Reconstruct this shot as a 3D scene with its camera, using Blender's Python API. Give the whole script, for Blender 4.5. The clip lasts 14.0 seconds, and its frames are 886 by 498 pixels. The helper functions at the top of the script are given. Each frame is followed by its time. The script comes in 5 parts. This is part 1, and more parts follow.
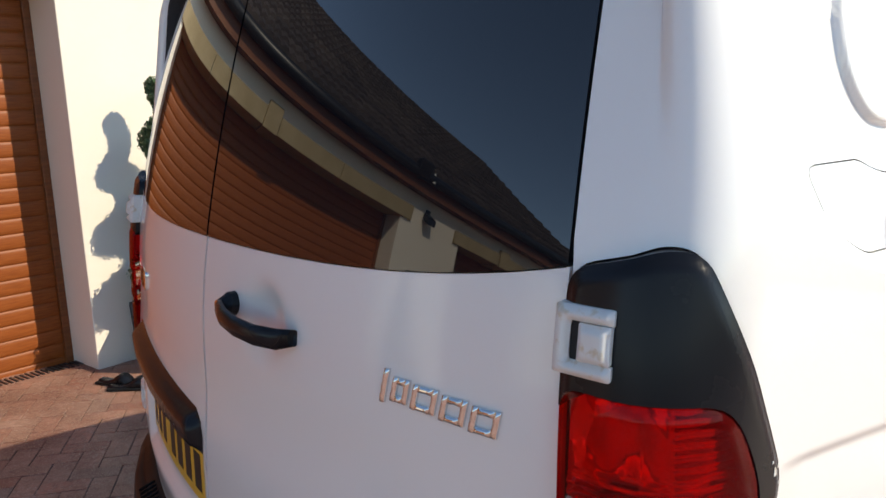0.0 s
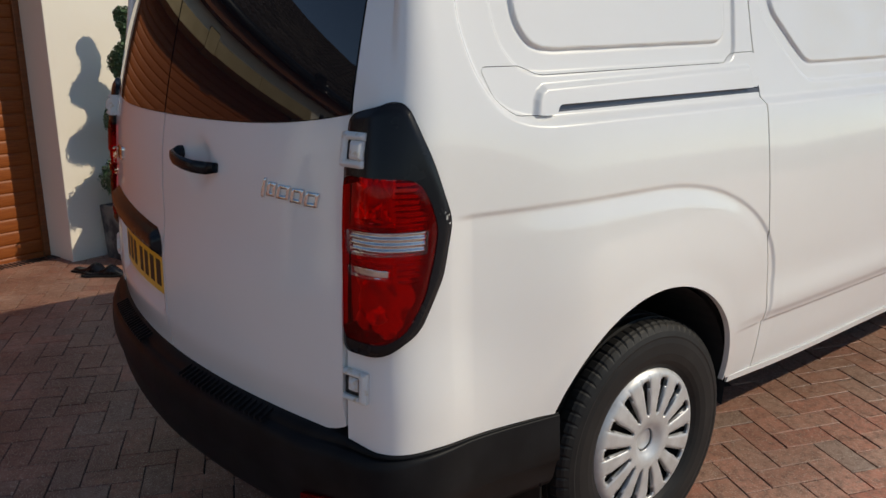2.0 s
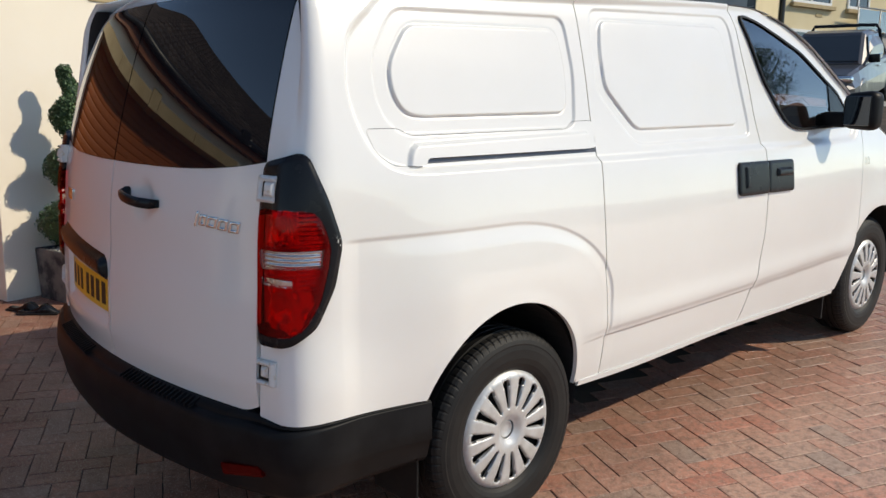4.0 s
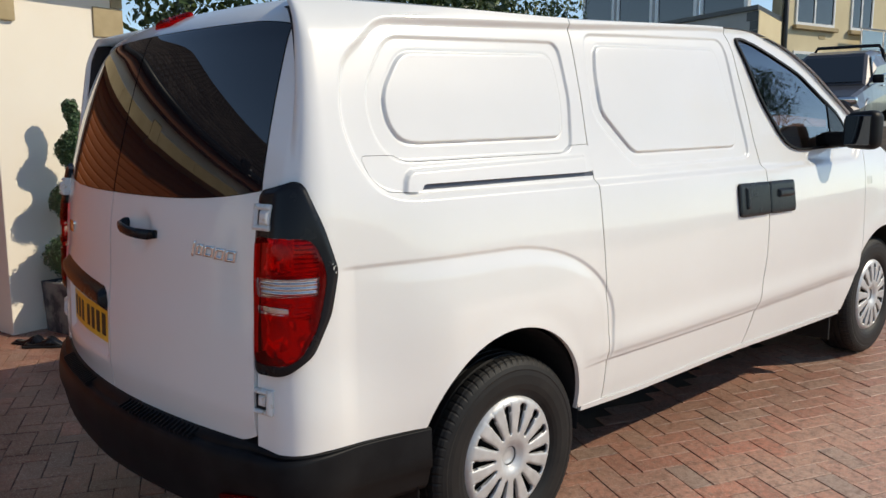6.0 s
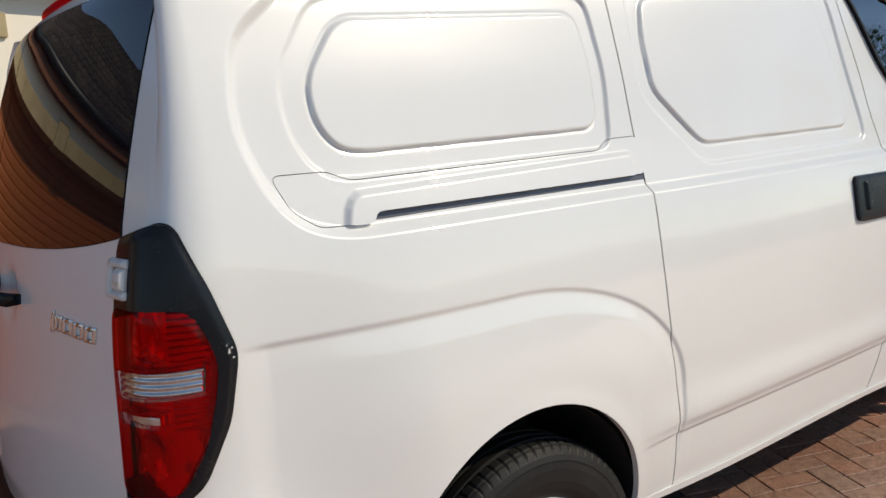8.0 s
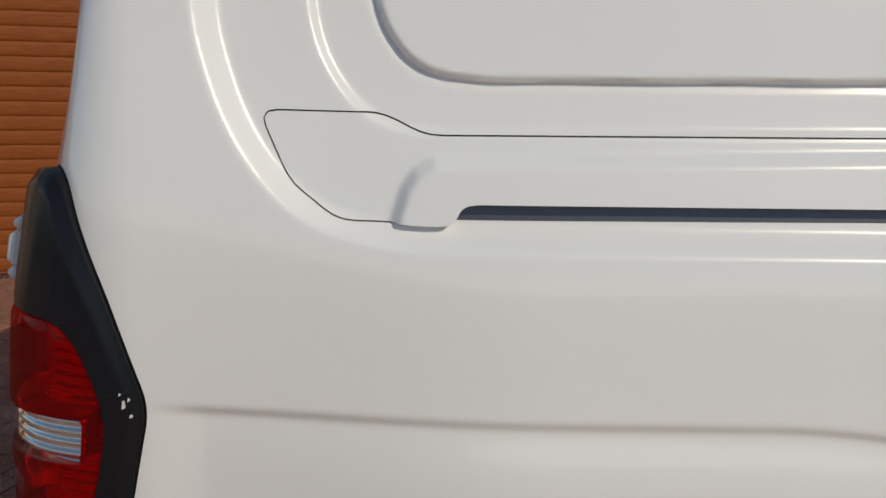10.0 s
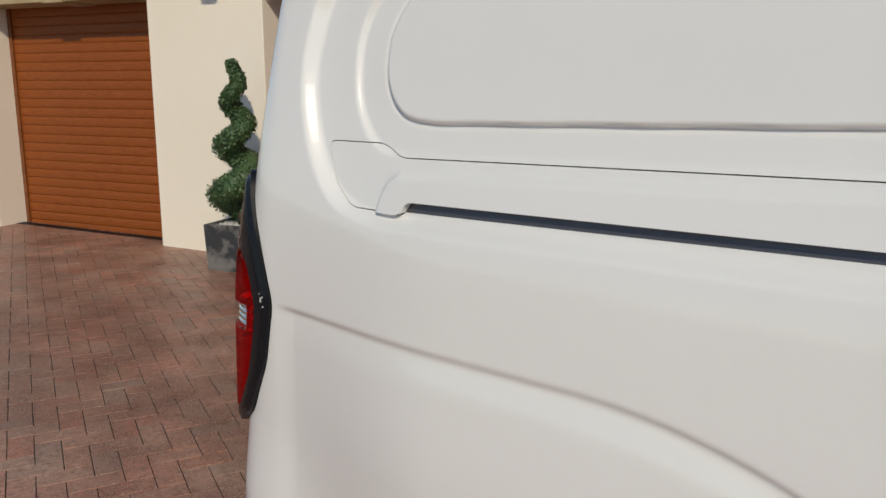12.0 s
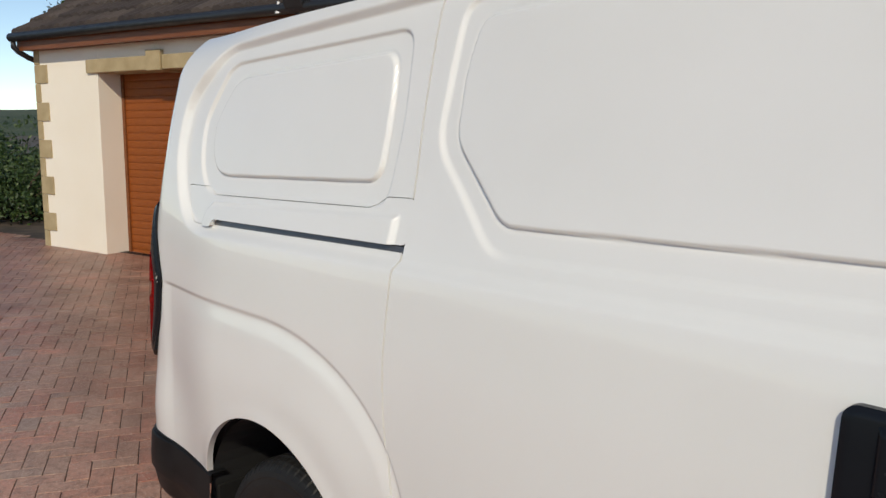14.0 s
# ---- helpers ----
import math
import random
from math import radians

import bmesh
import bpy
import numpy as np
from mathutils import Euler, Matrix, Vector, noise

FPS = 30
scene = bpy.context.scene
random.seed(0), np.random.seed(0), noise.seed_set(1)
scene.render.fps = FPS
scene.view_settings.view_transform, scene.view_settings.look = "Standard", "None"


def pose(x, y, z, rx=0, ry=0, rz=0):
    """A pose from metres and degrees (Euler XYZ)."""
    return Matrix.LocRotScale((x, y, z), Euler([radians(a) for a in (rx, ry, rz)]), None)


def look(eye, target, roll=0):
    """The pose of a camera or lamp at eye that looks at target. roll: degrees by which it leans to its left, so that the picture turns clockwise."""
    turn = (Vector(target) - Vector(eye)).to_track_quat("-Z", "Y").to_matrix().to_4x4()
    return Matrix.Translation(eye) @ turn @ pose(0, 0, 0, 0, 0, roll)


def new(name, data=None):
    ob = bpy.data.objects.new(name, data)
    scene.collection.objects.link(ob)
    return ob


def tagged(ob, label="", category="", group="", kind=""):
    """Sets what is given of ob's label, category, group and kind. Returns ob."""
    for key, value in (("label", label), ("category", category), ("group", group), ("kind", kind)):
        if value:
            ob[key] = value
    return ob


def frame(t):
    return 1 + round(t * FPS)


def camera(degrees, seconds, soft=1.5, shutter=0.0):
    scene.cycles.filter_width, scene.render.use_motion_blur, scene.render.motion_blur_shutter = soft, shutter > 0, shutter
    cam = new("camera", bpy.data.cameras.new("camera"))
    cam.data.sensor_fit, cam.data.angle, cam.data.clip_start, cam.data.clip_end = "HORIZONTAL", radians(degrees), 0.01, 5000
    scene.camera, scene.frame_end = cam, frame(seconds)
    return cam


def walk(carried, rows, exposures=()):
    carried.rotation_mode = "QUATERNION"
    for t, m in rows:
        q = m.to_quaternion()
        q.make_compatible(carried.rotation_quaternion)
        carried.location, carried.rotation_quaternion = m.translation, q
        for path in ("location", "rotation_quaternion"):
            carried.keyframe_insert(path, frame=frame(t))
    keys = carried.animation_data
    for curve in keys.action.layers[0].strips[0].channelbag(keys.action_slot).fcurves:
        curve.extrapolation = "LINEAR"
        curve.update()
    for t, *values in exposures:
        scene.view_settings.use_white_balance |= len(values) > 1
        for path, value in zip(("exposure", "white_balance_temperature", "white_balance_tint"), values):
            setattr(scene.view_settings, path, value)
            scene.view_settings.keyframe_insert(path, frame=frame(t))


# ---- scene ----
cam = camera(57.4, 14.0)
PATH = [
    (0, (1.41, -1.49, 1.502), (-0.195, -0.35, 1.144), -2.3),
    (0.5, (1.658, -1.535, 1.501), (0.048, -0.417, 1.104), -1.9),
    (1, (1.904, -1.555, 1.489), (0.281, -0.467, 1.064), -0.9),
    (1.5, (2.115, -1.614, 1.48), (0.508, -0.516, 1.019), -1.0),
    (2, (2.269, -1.784, 1.468), (0.736, -0.6, 0.972), -0.4),
    (2.5, (2.39, -1.877, 1.483), (0.933, -0.611, 0.958), 0.4),
    (3, (2.572, -1.932, 1.488), (1.144, -0.628, 0.979), 1.0),
    (3.5, (2.756, -2.039, 1.497), (1.318, -0.712, 1.084), 1.3),
    (6, (2.804, -2.011, 1.491), (1.331, -0.69, 1.198), -0.1),
    (6.5, (2.722, -1.936, 1.502), (1.271, -0.603, 1.161), -0.5),
    (7, (2.555, -1.811, 1.515), (1.144, -0.438, 1.161), -2.0),
    (9.5, (1.989, -0.523, 1.416), (0.049, -0.16, 1.096), -1.3),
    (10, (1.754, -0.475, 1.478), (-0.187, -0.394, 1.003), 1.7),
    (10.5, (1.641, -0.361, 1.488), (-0.243, -0.848, 1.022), 0.6),
    (11, (1.661, -0.096, 1.503), (-0.031, -1.067, 1.061), -0.9),
    (11.5, (1.826, 0.172, 1.497), (0.203, -0.919, 1.082), 0.5),
    (12, (1.902, 0.421, 1.508), (0.373, -0.806, 1.113), 0.1),
    (12.5, (1.93, 0.788, 1.496), (0.488, -0.54, 1.103), -0.2),
    (13, (2.013, 1.112, 1.514), (0.585, -0.232, 1.123), -0.6),
    (13.5, (2.031, 1.41, 1.542), (0.625, 0.025, 1.222), 0.2),
    (14, (2.031, 1.704, 1.572), (0.68, 0.257, 1.289), 0.3),
]
walk(cam, [(t, look(eye, target, roll)) for t, eye, target, roll in PATH], exposures=[(0, 0.73, 7620, 7), (0.5, -0.07, 7620, 7), (1.0, -0.29, 7620, 7), (1.5, -0.37, 7620, 7), (2.0, -0.12, 7620, 7), (2.4, 0.17, 7620, 7), (3, 0.3, 7620, 7), (6.5, 0.21, 7620, 7), (7.2, 0.19, 7620, 7), (9.5, -0.32, 7620, 7), (10, -0.37, 7620, 7), (11, -0.14, 7620, 7), (12, -0.23, 7620, 7), (12.5, -0.12, 7620, 7), (13.2, -0.12, 7620, 7), (13.6, -0.19, 7620, 7), (14, -0.09, 7620, 7)])

# ---- world and light ----
SUN_WAY = Vector((1.0, 1.0, 1.02)).normalized()   # towards the sun
world = bpy.data.worlds.new("world")
scene.world = world
world.use_nodes = True
wn = world.node_tree.nodes
sky = wn.new("ShaderNodeTexSky")
sky.sky_type = "NISHITA"
sky.sun_disc = False
sky.sun_elevation = math.asin(SUN_WAY.z)
sky.dust_density, sky.ozone_density, sky.altitude = 0.0, 2.6, 2500
sky.sun_rotation = math.atan2(SUN_WAY.x, SUN_WAY.y)
world.node_tree.links.new(sky.outputs[0], wn["Background"].inputs[0])
wn["Background"].inputs[1].default_value = 0.15
sun_data = bpy.data.lights.new("sun", "SUN")
sun_data.energy, sun_data.angle, sun_data.color = 2.8, radians(0.53), (1.0, 0.94, 0.85)
sun = new("sun", sun_data)
sun.matrix_world = look(SUN_WAY * 30, (0, 0, 0))


# ---- materials ----
def lin(c):
    return (*c, 1.0)


class Mat:
    """A node material with a Principled shader and a few ready-made patterns."""

    def __init__(self, name, colour, rough=0.5, metal=0.0, **more):
        self.m = bpy.data.materials.new(name)
        self.m.use_nodes = True
        self.t = self.m.node_tree
        self.b = self.t.nodes["Principled BSDF"]
        self.set("Base Color", lin(colour))
        self.set("Roughness", rough)
        self.set("Metallic", metal)
        for key, value in more.items():
            self.set(key.replace("_", " "), value)

    def set(self, key, value):
        self.b.inputs[key].default_value = value

    def node(self, kind, **values):
        n = self.t.nodes.new(kind)
        for key, value in values.items():
            n.inputs[key.replace("_", " ")].default_value = value
        return n

    def link(self, a, b):
        self.t.links.new(a, b)

    def coords(self, scale=(1, 1, 1), kind="Object"):
        c = self.t.nodes.new("ShaderNodeTexCoord")
        m = self.t.nodes.new("ShaderNodeMapping")
        m.inputs["Scale"].default_value = scale
        self.link(c.outputs[kind], m.inputs[0])
        return m.outputs[0]

    def noise(self, scale, detail=4.0, rough=0.55, stretch=(1, 1, 1)):
        n = self.node("ShaderNodeTexNoise", Scale=scale, Detail=detail, Roughness=rough)
        self.link(self.coords(stretch), n.inputs["Vector"])
        return n.outputs["Fac"]

    def ramp(self, fac, stops):
        r = self.t.nodes.new("ShaderNodeValToRGB")
        e = r.color_ramp.elements
        e[0].position, e[0].color = stops[0][0], lin(stops[0][1])
        e[1].position, e[1].color = stops[-1][0], lin(stops[-1][1])
        for p, c in stops[1:-1]:
            x = e.new(p)
            x.color = lin(c)
        self.link(fac, r.inputs[0])
        return r.outputs[0]

    def mix(self, a, b, fac, mode="MIX"):
        x = self.t.nodes.new("ShaderNodeMix")
        x.data_type, x.blend_type = "RGBA", mode
        for v, k in ((fac, 0), (a, 6), (b, 7)):
            if hasattr(v, "is_output"):
                self.link(v, x.inputs[k])
            else:
                x.inputs[k].default_value = v if k == 0 else lin(v)
        return x.outputs[2]

    def colour(self, socket):
        self.link(socket, self.b.inputs["Base Color"])
        return self

    def roughness(self, fac, low, high):
        r = self.node("ShaderNodeMapRange")
        r.inputs["To Min"].default_value, r.inputs["To Max"].default_value = low, high
        self.link(fac, r.inputs[0])
        self.link(r.outputs[0], self.b.inputs["Roughness"])
        return self

    def bump(self, fac, strength=0.3, distance=0.002):
        n = self.node("ShaderNodeBump", Strength=strength, Distance=distance)
        self.link(fac, n.inputs["Height"])
        self.link(n.outputs[0], self.b.inputs["Normal"])
        return self


def make_materials():
    M = {}
    p = Mat("white_paint", (0.80, 0.80, 0.785), 0.28, Coat_Weight=0.8, Coat_Roughness=0.05)
    p.colour(p.ramp(p.noise(2.2, 3), [(0.3, (0.785, 0.785, 0.77)), (0.7, (0.81, 0.81, 0.80))]))
    p.roughness(p.noise(1.5, 2), 0.27, 0.31)
    M["paint"] = p.m
    p = Mat("textured_black_plastic", (0.010, 0.0122, 0.016), 0.45, Specular_IOR_Level=0.11)
    p.colour(p.ramp(p.noise(9.0, 6), [(0.35, (0.007, 0.007, 0.008)), (0.75, (0.014, 0.0145, 0.016))]))
    p.bump(p.noise(600.0, 2), 0.12, 0.0004)
    M["plastic"] = p.m
    p = Mat("gloss_black_plastic", (0.008, 0.009, 0.012), 0.24, Specular_IOR_Level=0.36)
    p.set("IOR", 1.38)
    p.roughness(p.noise(14.0, 5), 0.20, 0.32)
    M["gloss"] = p.m
    p = Mat("dark_cavity", (0.012, 0.012, 0.013), 0.8)
    p.roughness(p.noise(20.0, 3), 0.7, 0.9)
    M["cavity"] = p.m
    p = Mat("privacy_glass", (0.006, 0.007, 0.010), 0.015, IOR=1.68, Coat_Weight=0.1, Coat_Roughness=0.01)
    M["tint"] = p.m
    p = Mat("rubber", (0.013, 0.013, 0.0135), 0.58, Specular_IOR_Level=0.3)
    p.colour(p.ramp(p.noise(16.0, 6), [(0.3, (0.007, 0.007, 0.0075)), (0.8, (0.016, 0.0155, 0.015))]))
    p.bump(p.noise(350.0, 3), 0.12, 0.0004)
    M["rubber"] = p.m
    p = Mat("silver_plastic", (0.55, 0.56, 0.57), 0.42, 0.4)
    p.colour(p.ramp(p.noise(22.0, 6), [(0.3, (0.46, 0.46, 0.46)), (0.7, (0.60, 0.61, 0.62))]))
    p.roughness(p.noise(60.0, 4), 0.36, 0.48)
    M["silver"] = p.m
    M["chrome"] = Mat("chrome", (0.70, 0.70, 0.70), 0.08, 1.0).m
    p = Mat("painted_steel", (0.70, 0.70, 0.67), 0.35, Coat_Weight=0.3)
    p.colour(p.ramp(p.noise(55.0, 5), [(0.35, (0.60, 0.52, 0.40)), (0.45, (0.70, 0.70, 0.68))]))
    M["hinge"] = p.m
    # lamp lenses: coloured clear plastic over a reflector
    for key, tint, mixf in (("red_lens", (0.80, 0.010, 0.014), 0.84), ("clear_lens", (0.95, 0.95, 0.94), 0.90)):
        m = Mat(key, tint, 0.10, Coat_Weight=0.8, Coat_Roughness=0.02)
        if key == "red_lens":
            m.set("Base Color", lin((0.42, 0.004, 0.006)))
        else:
            m.set("Base Color", lin((0.30, 0.30, 0.30)))
        clear = m.t.nodes.new("ShaderNodeBsdfTransparent")
        clear.inputs[0].default_value = lin(tint)
        mx = m.t.nodes.new("ShaderNodeMixShader")
        mx.inputs[0].default_value = mixf
        m.link(m.b.outputs[0], mx.inputs[1])
        m.link(clear.outputs[0], mx.inputs[2])
        m.link(mx.outputs[0], m.t.nodes["Material Output"].inputs[0])
        M[key] = m.m
    p = Mat("reflector", (0.78, 0.78, 0.78), 0.12, 0.95)
    p.bump(p.noise(40.0, 2), 0.25, 0.004)
    M["reflector"] = p.m
    # window glass of the cab: clear with gloss on top
    g = Mat("cab_glass", (0.02, 0.025, 0.03), 0.01)
    clear = g.t.nodes.new("ShaderNodeBsdfTransparent")
    clear.inputs[0].default_value = (0.76, 0.82, 0.83, 1)
    gl = g.t.nodes.new("ShaderNodeBsdfGlossy")
    gl.inputs["Roughness"].default_value = 0.01
    fr = g.t.nodes.new("ShaderNodeFresnel")
    fr.inputs[0].default_value = 3.8
    mx = g.t.nodes.new("ShaderNodeMixShader")
    g.link(fr.outputs[0], mx.inputs[0])
    g.link(clear.outputs[0], mx.inputs[1])
    g.link(gl.outputs[0], mx.inputs[2])
    g.link(mx.outputs[0], g.t.nodes["Material Output"].inputs[0])
    M["glass"] = g.m
    p = Mat("plate_yellow", (0.78, 0.47, 0.02), 0.35, Coat_Weight=0.4)
    p.colour(p.ramp(p.noise(30.0, 5), [(0.3, (0.70, 0.40, 0.015)), (0.7, (0.82, 0.50, 0.02))]))
    M["plate"] = p.m
    M["ink"] = Mat("black_ink", (0.012, 0.012, 0.012), 0.5).m
    # building
    p = Mat("cream_render", (0.76, 0.67, 0.54), 0.9)
    p.colour(p.mix(p.ramp(p.noise(0.7, 5), [(0.3, (0.85, 0.765, 0.64)), (0.7, (0.89, 0.82, 0.71))]),
                   (0.60, 0.52, 0.40), p.ramp(p.noise(2.5, 7, 0.7, (1, 1, 0.25)), [(0.62, (0, 0, 0)), (0.9, (0.35, 0.35, 0.35))])))
    p.bump(p.noise(180.0, 5), 0.35, 0.003)
    M["render"] = p.m
    p = Mat("tan_stone", (0.40, 0.31, 0.18), 0.85)
    p.colour(p.ramp(p.noise(6.0, 7), [(0.3, (0.36, 0.275, 0.15)), (0.7, (0.46, 0.36, 0.215))]))
    p.bump(p.noise(120.0, 5), 0.4, 0.002)
    M["stone"] = p.m
    p = Mat("oak_foil", (0.24, 0.06, 0.011), 0.48, Specular_IOR_Level=0.3)
    g1 = p.noise(7.0, 8, 0.7, (6, 1.2, 14))
    p.colour(p.ramp(g1, [(0.25, (0.182, 0.041, 0.008)), (0.5, (0.262, 0.067, 0.013)), (0.75, (0.335, 0.098, 0.023))]))
    p.bump(g1, 0.15, 0.0006)
    M["oak"] = p.m
    p = Mat("fascia_wood", (0.25, 0.085, 0.025), 0.45)
    g1 = p.noise(5.0, 7, 0.6, (3, 0.6, 12))
    p.colour(p.ramp(g1, [(0.3, (0.13, 0.036, 0.010)), (0.7, (0.24, 0.078, 0.022))]))
    M["fascia"] = p.m
    p = Mat("concrete_tile", (0.055, 0.04, 0.035), 0.85)
    o = p.t.nodes.new("ShaderNodeNewGeometry")
    base = p.ramp(o.outputs["Random Per Island"], [(0.0, (0.040, 0.029, 0.026)), (0.6, (0.060, 0.044, 0.038)), (1.0, (0.085, 0.064, 0.054))])
    p.colour(p.mix(base, (0.13, 0.115, 0.09), p.ramp(p.noise(18.0, 8, 0.7), [(0.58, (0, 0, 0)), (0.75, (0.5, 0.5, 0.5))])))
    p.bump(p.noise(90.0, 6), 0.5, 0.004)
    M["tile"] = p.m
    p = Mat("black_gutter", (0.018, 0.018, 0.02), 0.35)
    p.roughness(p.noise(9.0, 5), 0.25, 0.5)
    M["gutter"] = p.m
    # ground
    p = Mat("clay_paver", (0.25, 0.11, 0.075), 0.46)
    oi = p.t.nodes.new("ShaderNodeObjectInfo")
    geo = p.t.nodes.new("ShaderNodeNewGeometry")
    rnd = p.t.nodes.new("ShaderNodeMath")
    rnd.operation = "ADD"
    p.link(oi.outputs["Random"], rnd.inputs[0])
    p.link(geo.outputs["Random Per Island"], rnd.inputs[1])
    fr = p.t.nodes.new("ShaderNodeMath")
    fr.operation = "FRACT"
    p.link(rnd.outputs[0], fr.inputs[0])
    base = p.ramp(fr.outputs[0], [(0.0, (0.517, 0.182, 0.121)), (0.22, (0.627, 0.275, 0.187)), (0.42, (0.550, 0.314, 0.226)),
                                  (0.62, (0.704, 0.281, 0.193)), (0.78, (0.605, 0.347, 0.253)), (0.92, (0.495, 0.314, 0.237)), (1.0, (0.396, 0.292, 0.237))])
    pos = p.t.nodes.new("ShaderNodeNewGeometry").outputs["Position"]
    def world_noise(scale, detail, rough):
        n = p.node("ShaderNodeTexNoise", Scale=scale, Detail=detail, Roughness=rough)
        p.link(pos, n.inputs["Vector"])
        return n.outputs["Fac"]
    dirt = p.ramp(world_noise(1.1, 6, 0.6), [(0.38, (0, 0, 0)), (0.66, (0.7, 0.7, 0.7))])
    col = p.mix(base, (0.46, 0.290, 0.215), dirt)
    col = p.mix(col, (0.48, 0.29, 0.21), p.ramp(world_noise(9.0, 5, 0.7), [(0.50, (0, 0, 0)), (0.72, (0.6, 0.6, 0.6))]))
    col = p.mix(col, (0.17, 0.10, 0.075), p.ramp(world_noise(34.0, 8, 0.75), [(0.45, (0, 0, 0)), (0.66, (0.85, 0.85, 0.85))]))
    # dark red-brown mixed in, stronger towards low X, broken up by noise
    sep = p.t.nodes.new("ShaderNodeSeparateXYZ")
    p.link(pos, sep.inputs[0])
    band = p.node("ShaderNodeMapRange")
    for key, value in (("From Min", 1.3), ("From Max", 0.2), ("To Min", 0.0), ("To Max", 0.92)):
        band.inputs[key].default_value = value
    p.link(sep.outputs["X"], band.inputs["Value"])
    brown_fac = p.t.nodes.new("ShaderNodeMath")
    brown_fac.operation = "MULTIPLY"
    p.link(band.outputs[0], brown_fac.inputs[0])
    p.link(p.ramp(world_noise(2.3, 7, 0.65), [(0.30, (0.25, 0.25, 0.25)), (0.65, (1, 1, 1))]), brown_fac.inputs[1])
    col = p.mix(col, (0.150, 0.060, 0.040), brown_fac.outputs[0])
    speck = p.ramp(world_noise(210.0, 2, 0.5), [(0.59, (0, 0, 0)), (0.64, (0.62, 0.62, 0.62))])
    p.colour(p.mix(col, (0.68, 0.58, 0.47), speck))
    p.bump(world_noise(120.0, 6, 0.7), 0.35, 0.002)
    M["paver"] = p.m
    p = Mat("joint_sand", (0.075, 0.055, 0.042), 0.95)
    n2 = p.node("ShaderNodeTexNoise", Scale=3.0, Detail=8.0)
    p.link(p.t.nodes.new("ShaderNodeNewGeometry").outputs["Position"], n2.inputs["Vector"])
    p.colour(p.ramp(n2.outputs["Fac"], [(0.3, (0.035, 0.026, 0.020)), (0.7, (0.10, 0.072, 0.052))]))
    M["sand"] = p.m
    p = Mat("meadow", (0.06, 0.085, 0.03), 0.95)
    p.colour(p.ramp(p.noise(0.05, 8, 0.65), [(0.3, (0.022, 0.040, 0.020)), (0.5, (0.040, 0.060, 0.026)), (0.7, (0.075, 0.085, 0.04))]))
    M["meadow"] = p.m
    # plants and pots
    for key, stops in (("box_leaf", [(0.0, (0.018, 0.045, 0.016)), (0.5, (0.042, 0.095, 0.034)), (1.0, (0.11, 0.18, 0.07))]),
                       ("hedge_leaf", [(0.0, (0.014, 0.032, 0.008)), (0.5, (0.030, 0.062, 0.014)), (1.0, (0.075, 0.115, 0.030))])):
        p = Mat(key, (0.04, 0.09, 0.03), 0.5)
        g2 = p.t.nodes.new("ShaderNodeNewGeometry")
        p.colour(p.ramp(g2.outputs["Random Per Island"], stops))
        M[key] = p.m
    p = Mat("fibre_pot", (0.12, 0.12, 0.125), 0.7)
    spots = p.ramp(p.noise(5.5, 6, 0.6), [(0.44, (0.035, 0.036, 0.040)), (0.54, (0.15, 0.145, 0.14)), (0.75, (0.24, 0.22, 0.20))])
    p.colour(spots)
    p.bump(p.noise(40.0, 5), 0.3, 0.002)
    M["pot"] = p.m
    p = Mat("white_gravel", (0.6, 0.58, 0.54), 0.9)
    p.bump(p.noise(60.0, 3), 0.9, 0.02)
    M["gravel"] = p.m
    p = Mat("bark", (0.09, 0.06, 0.04), 0.9)
    p.bump(p.noise(40.0, 6), 0.6, 0.01)
    M["bark"] = p.m
    # far things
    p = Mat("yellow_render", (0.66, 0.56, 0.36), 0.9)
    p.colour(p.ramp(p.noise(0.6, 6), [(0.3, (0.62, 0.52, 0.33)), (0.7, (0.70, 0.60, 0.40))]))
    M["yellow"] = p.m
    p = Mat("grey_render", (0.42, 0.40, 0.37), 0.9)
    p.colour(p.ramp(p.noise(0.8, 6), [(0.3, (0.38, 0.36, 0.33)), (0.7, (0.46, 0.44, 0.41))]))
    M["greywall"] = p.m
    p = Mat("window_white", (0.75, 0.75, 0.74), 0.35)
    M["upvc"] = p.m
    p = Mat("house_glass", (0.03, 0.035, 0.04), 0.02, IOR=1.7)
    M["houseglass"] = p.m
    p = Mat("gunmetal_paint", (0.075, 0.073, 0.082), 0.35, 0.3, Coat_Weight=0.45, Coat_Roughness=0.05)
    p.roughness(p.noise(5.0, 4), 0.25, 0.38)
    M["gunmetal"] = p.m
    p = Mat("seat_cloth", (0.035, 0.035, 0.04), 0.9)
    p.bump(p.noise(300.0, 3), 0.5, 0.001)
    M["cloth"] = p.m
    return M


M = make_materials()


# ---- mesh helpers ----
def mesh_object(name, verts, faces, material, parent=None, label="", smooth=True, kind="", category="", group=""):
    me = bpy.data.meshes.new(name)
    me.from_pydata([tuple(v) for v in verts], [], [tuple(f) for f in faces])
    if smooth:
        me.polygons.foreach_set("use_smooth", [True] * len(me.polygons))
    me.materials.append(material)
    me.update()
    ob = new(name, me)
    if parent is not None:
        ob.parent = parent
    return tagged(ob, label, category, group, kind)


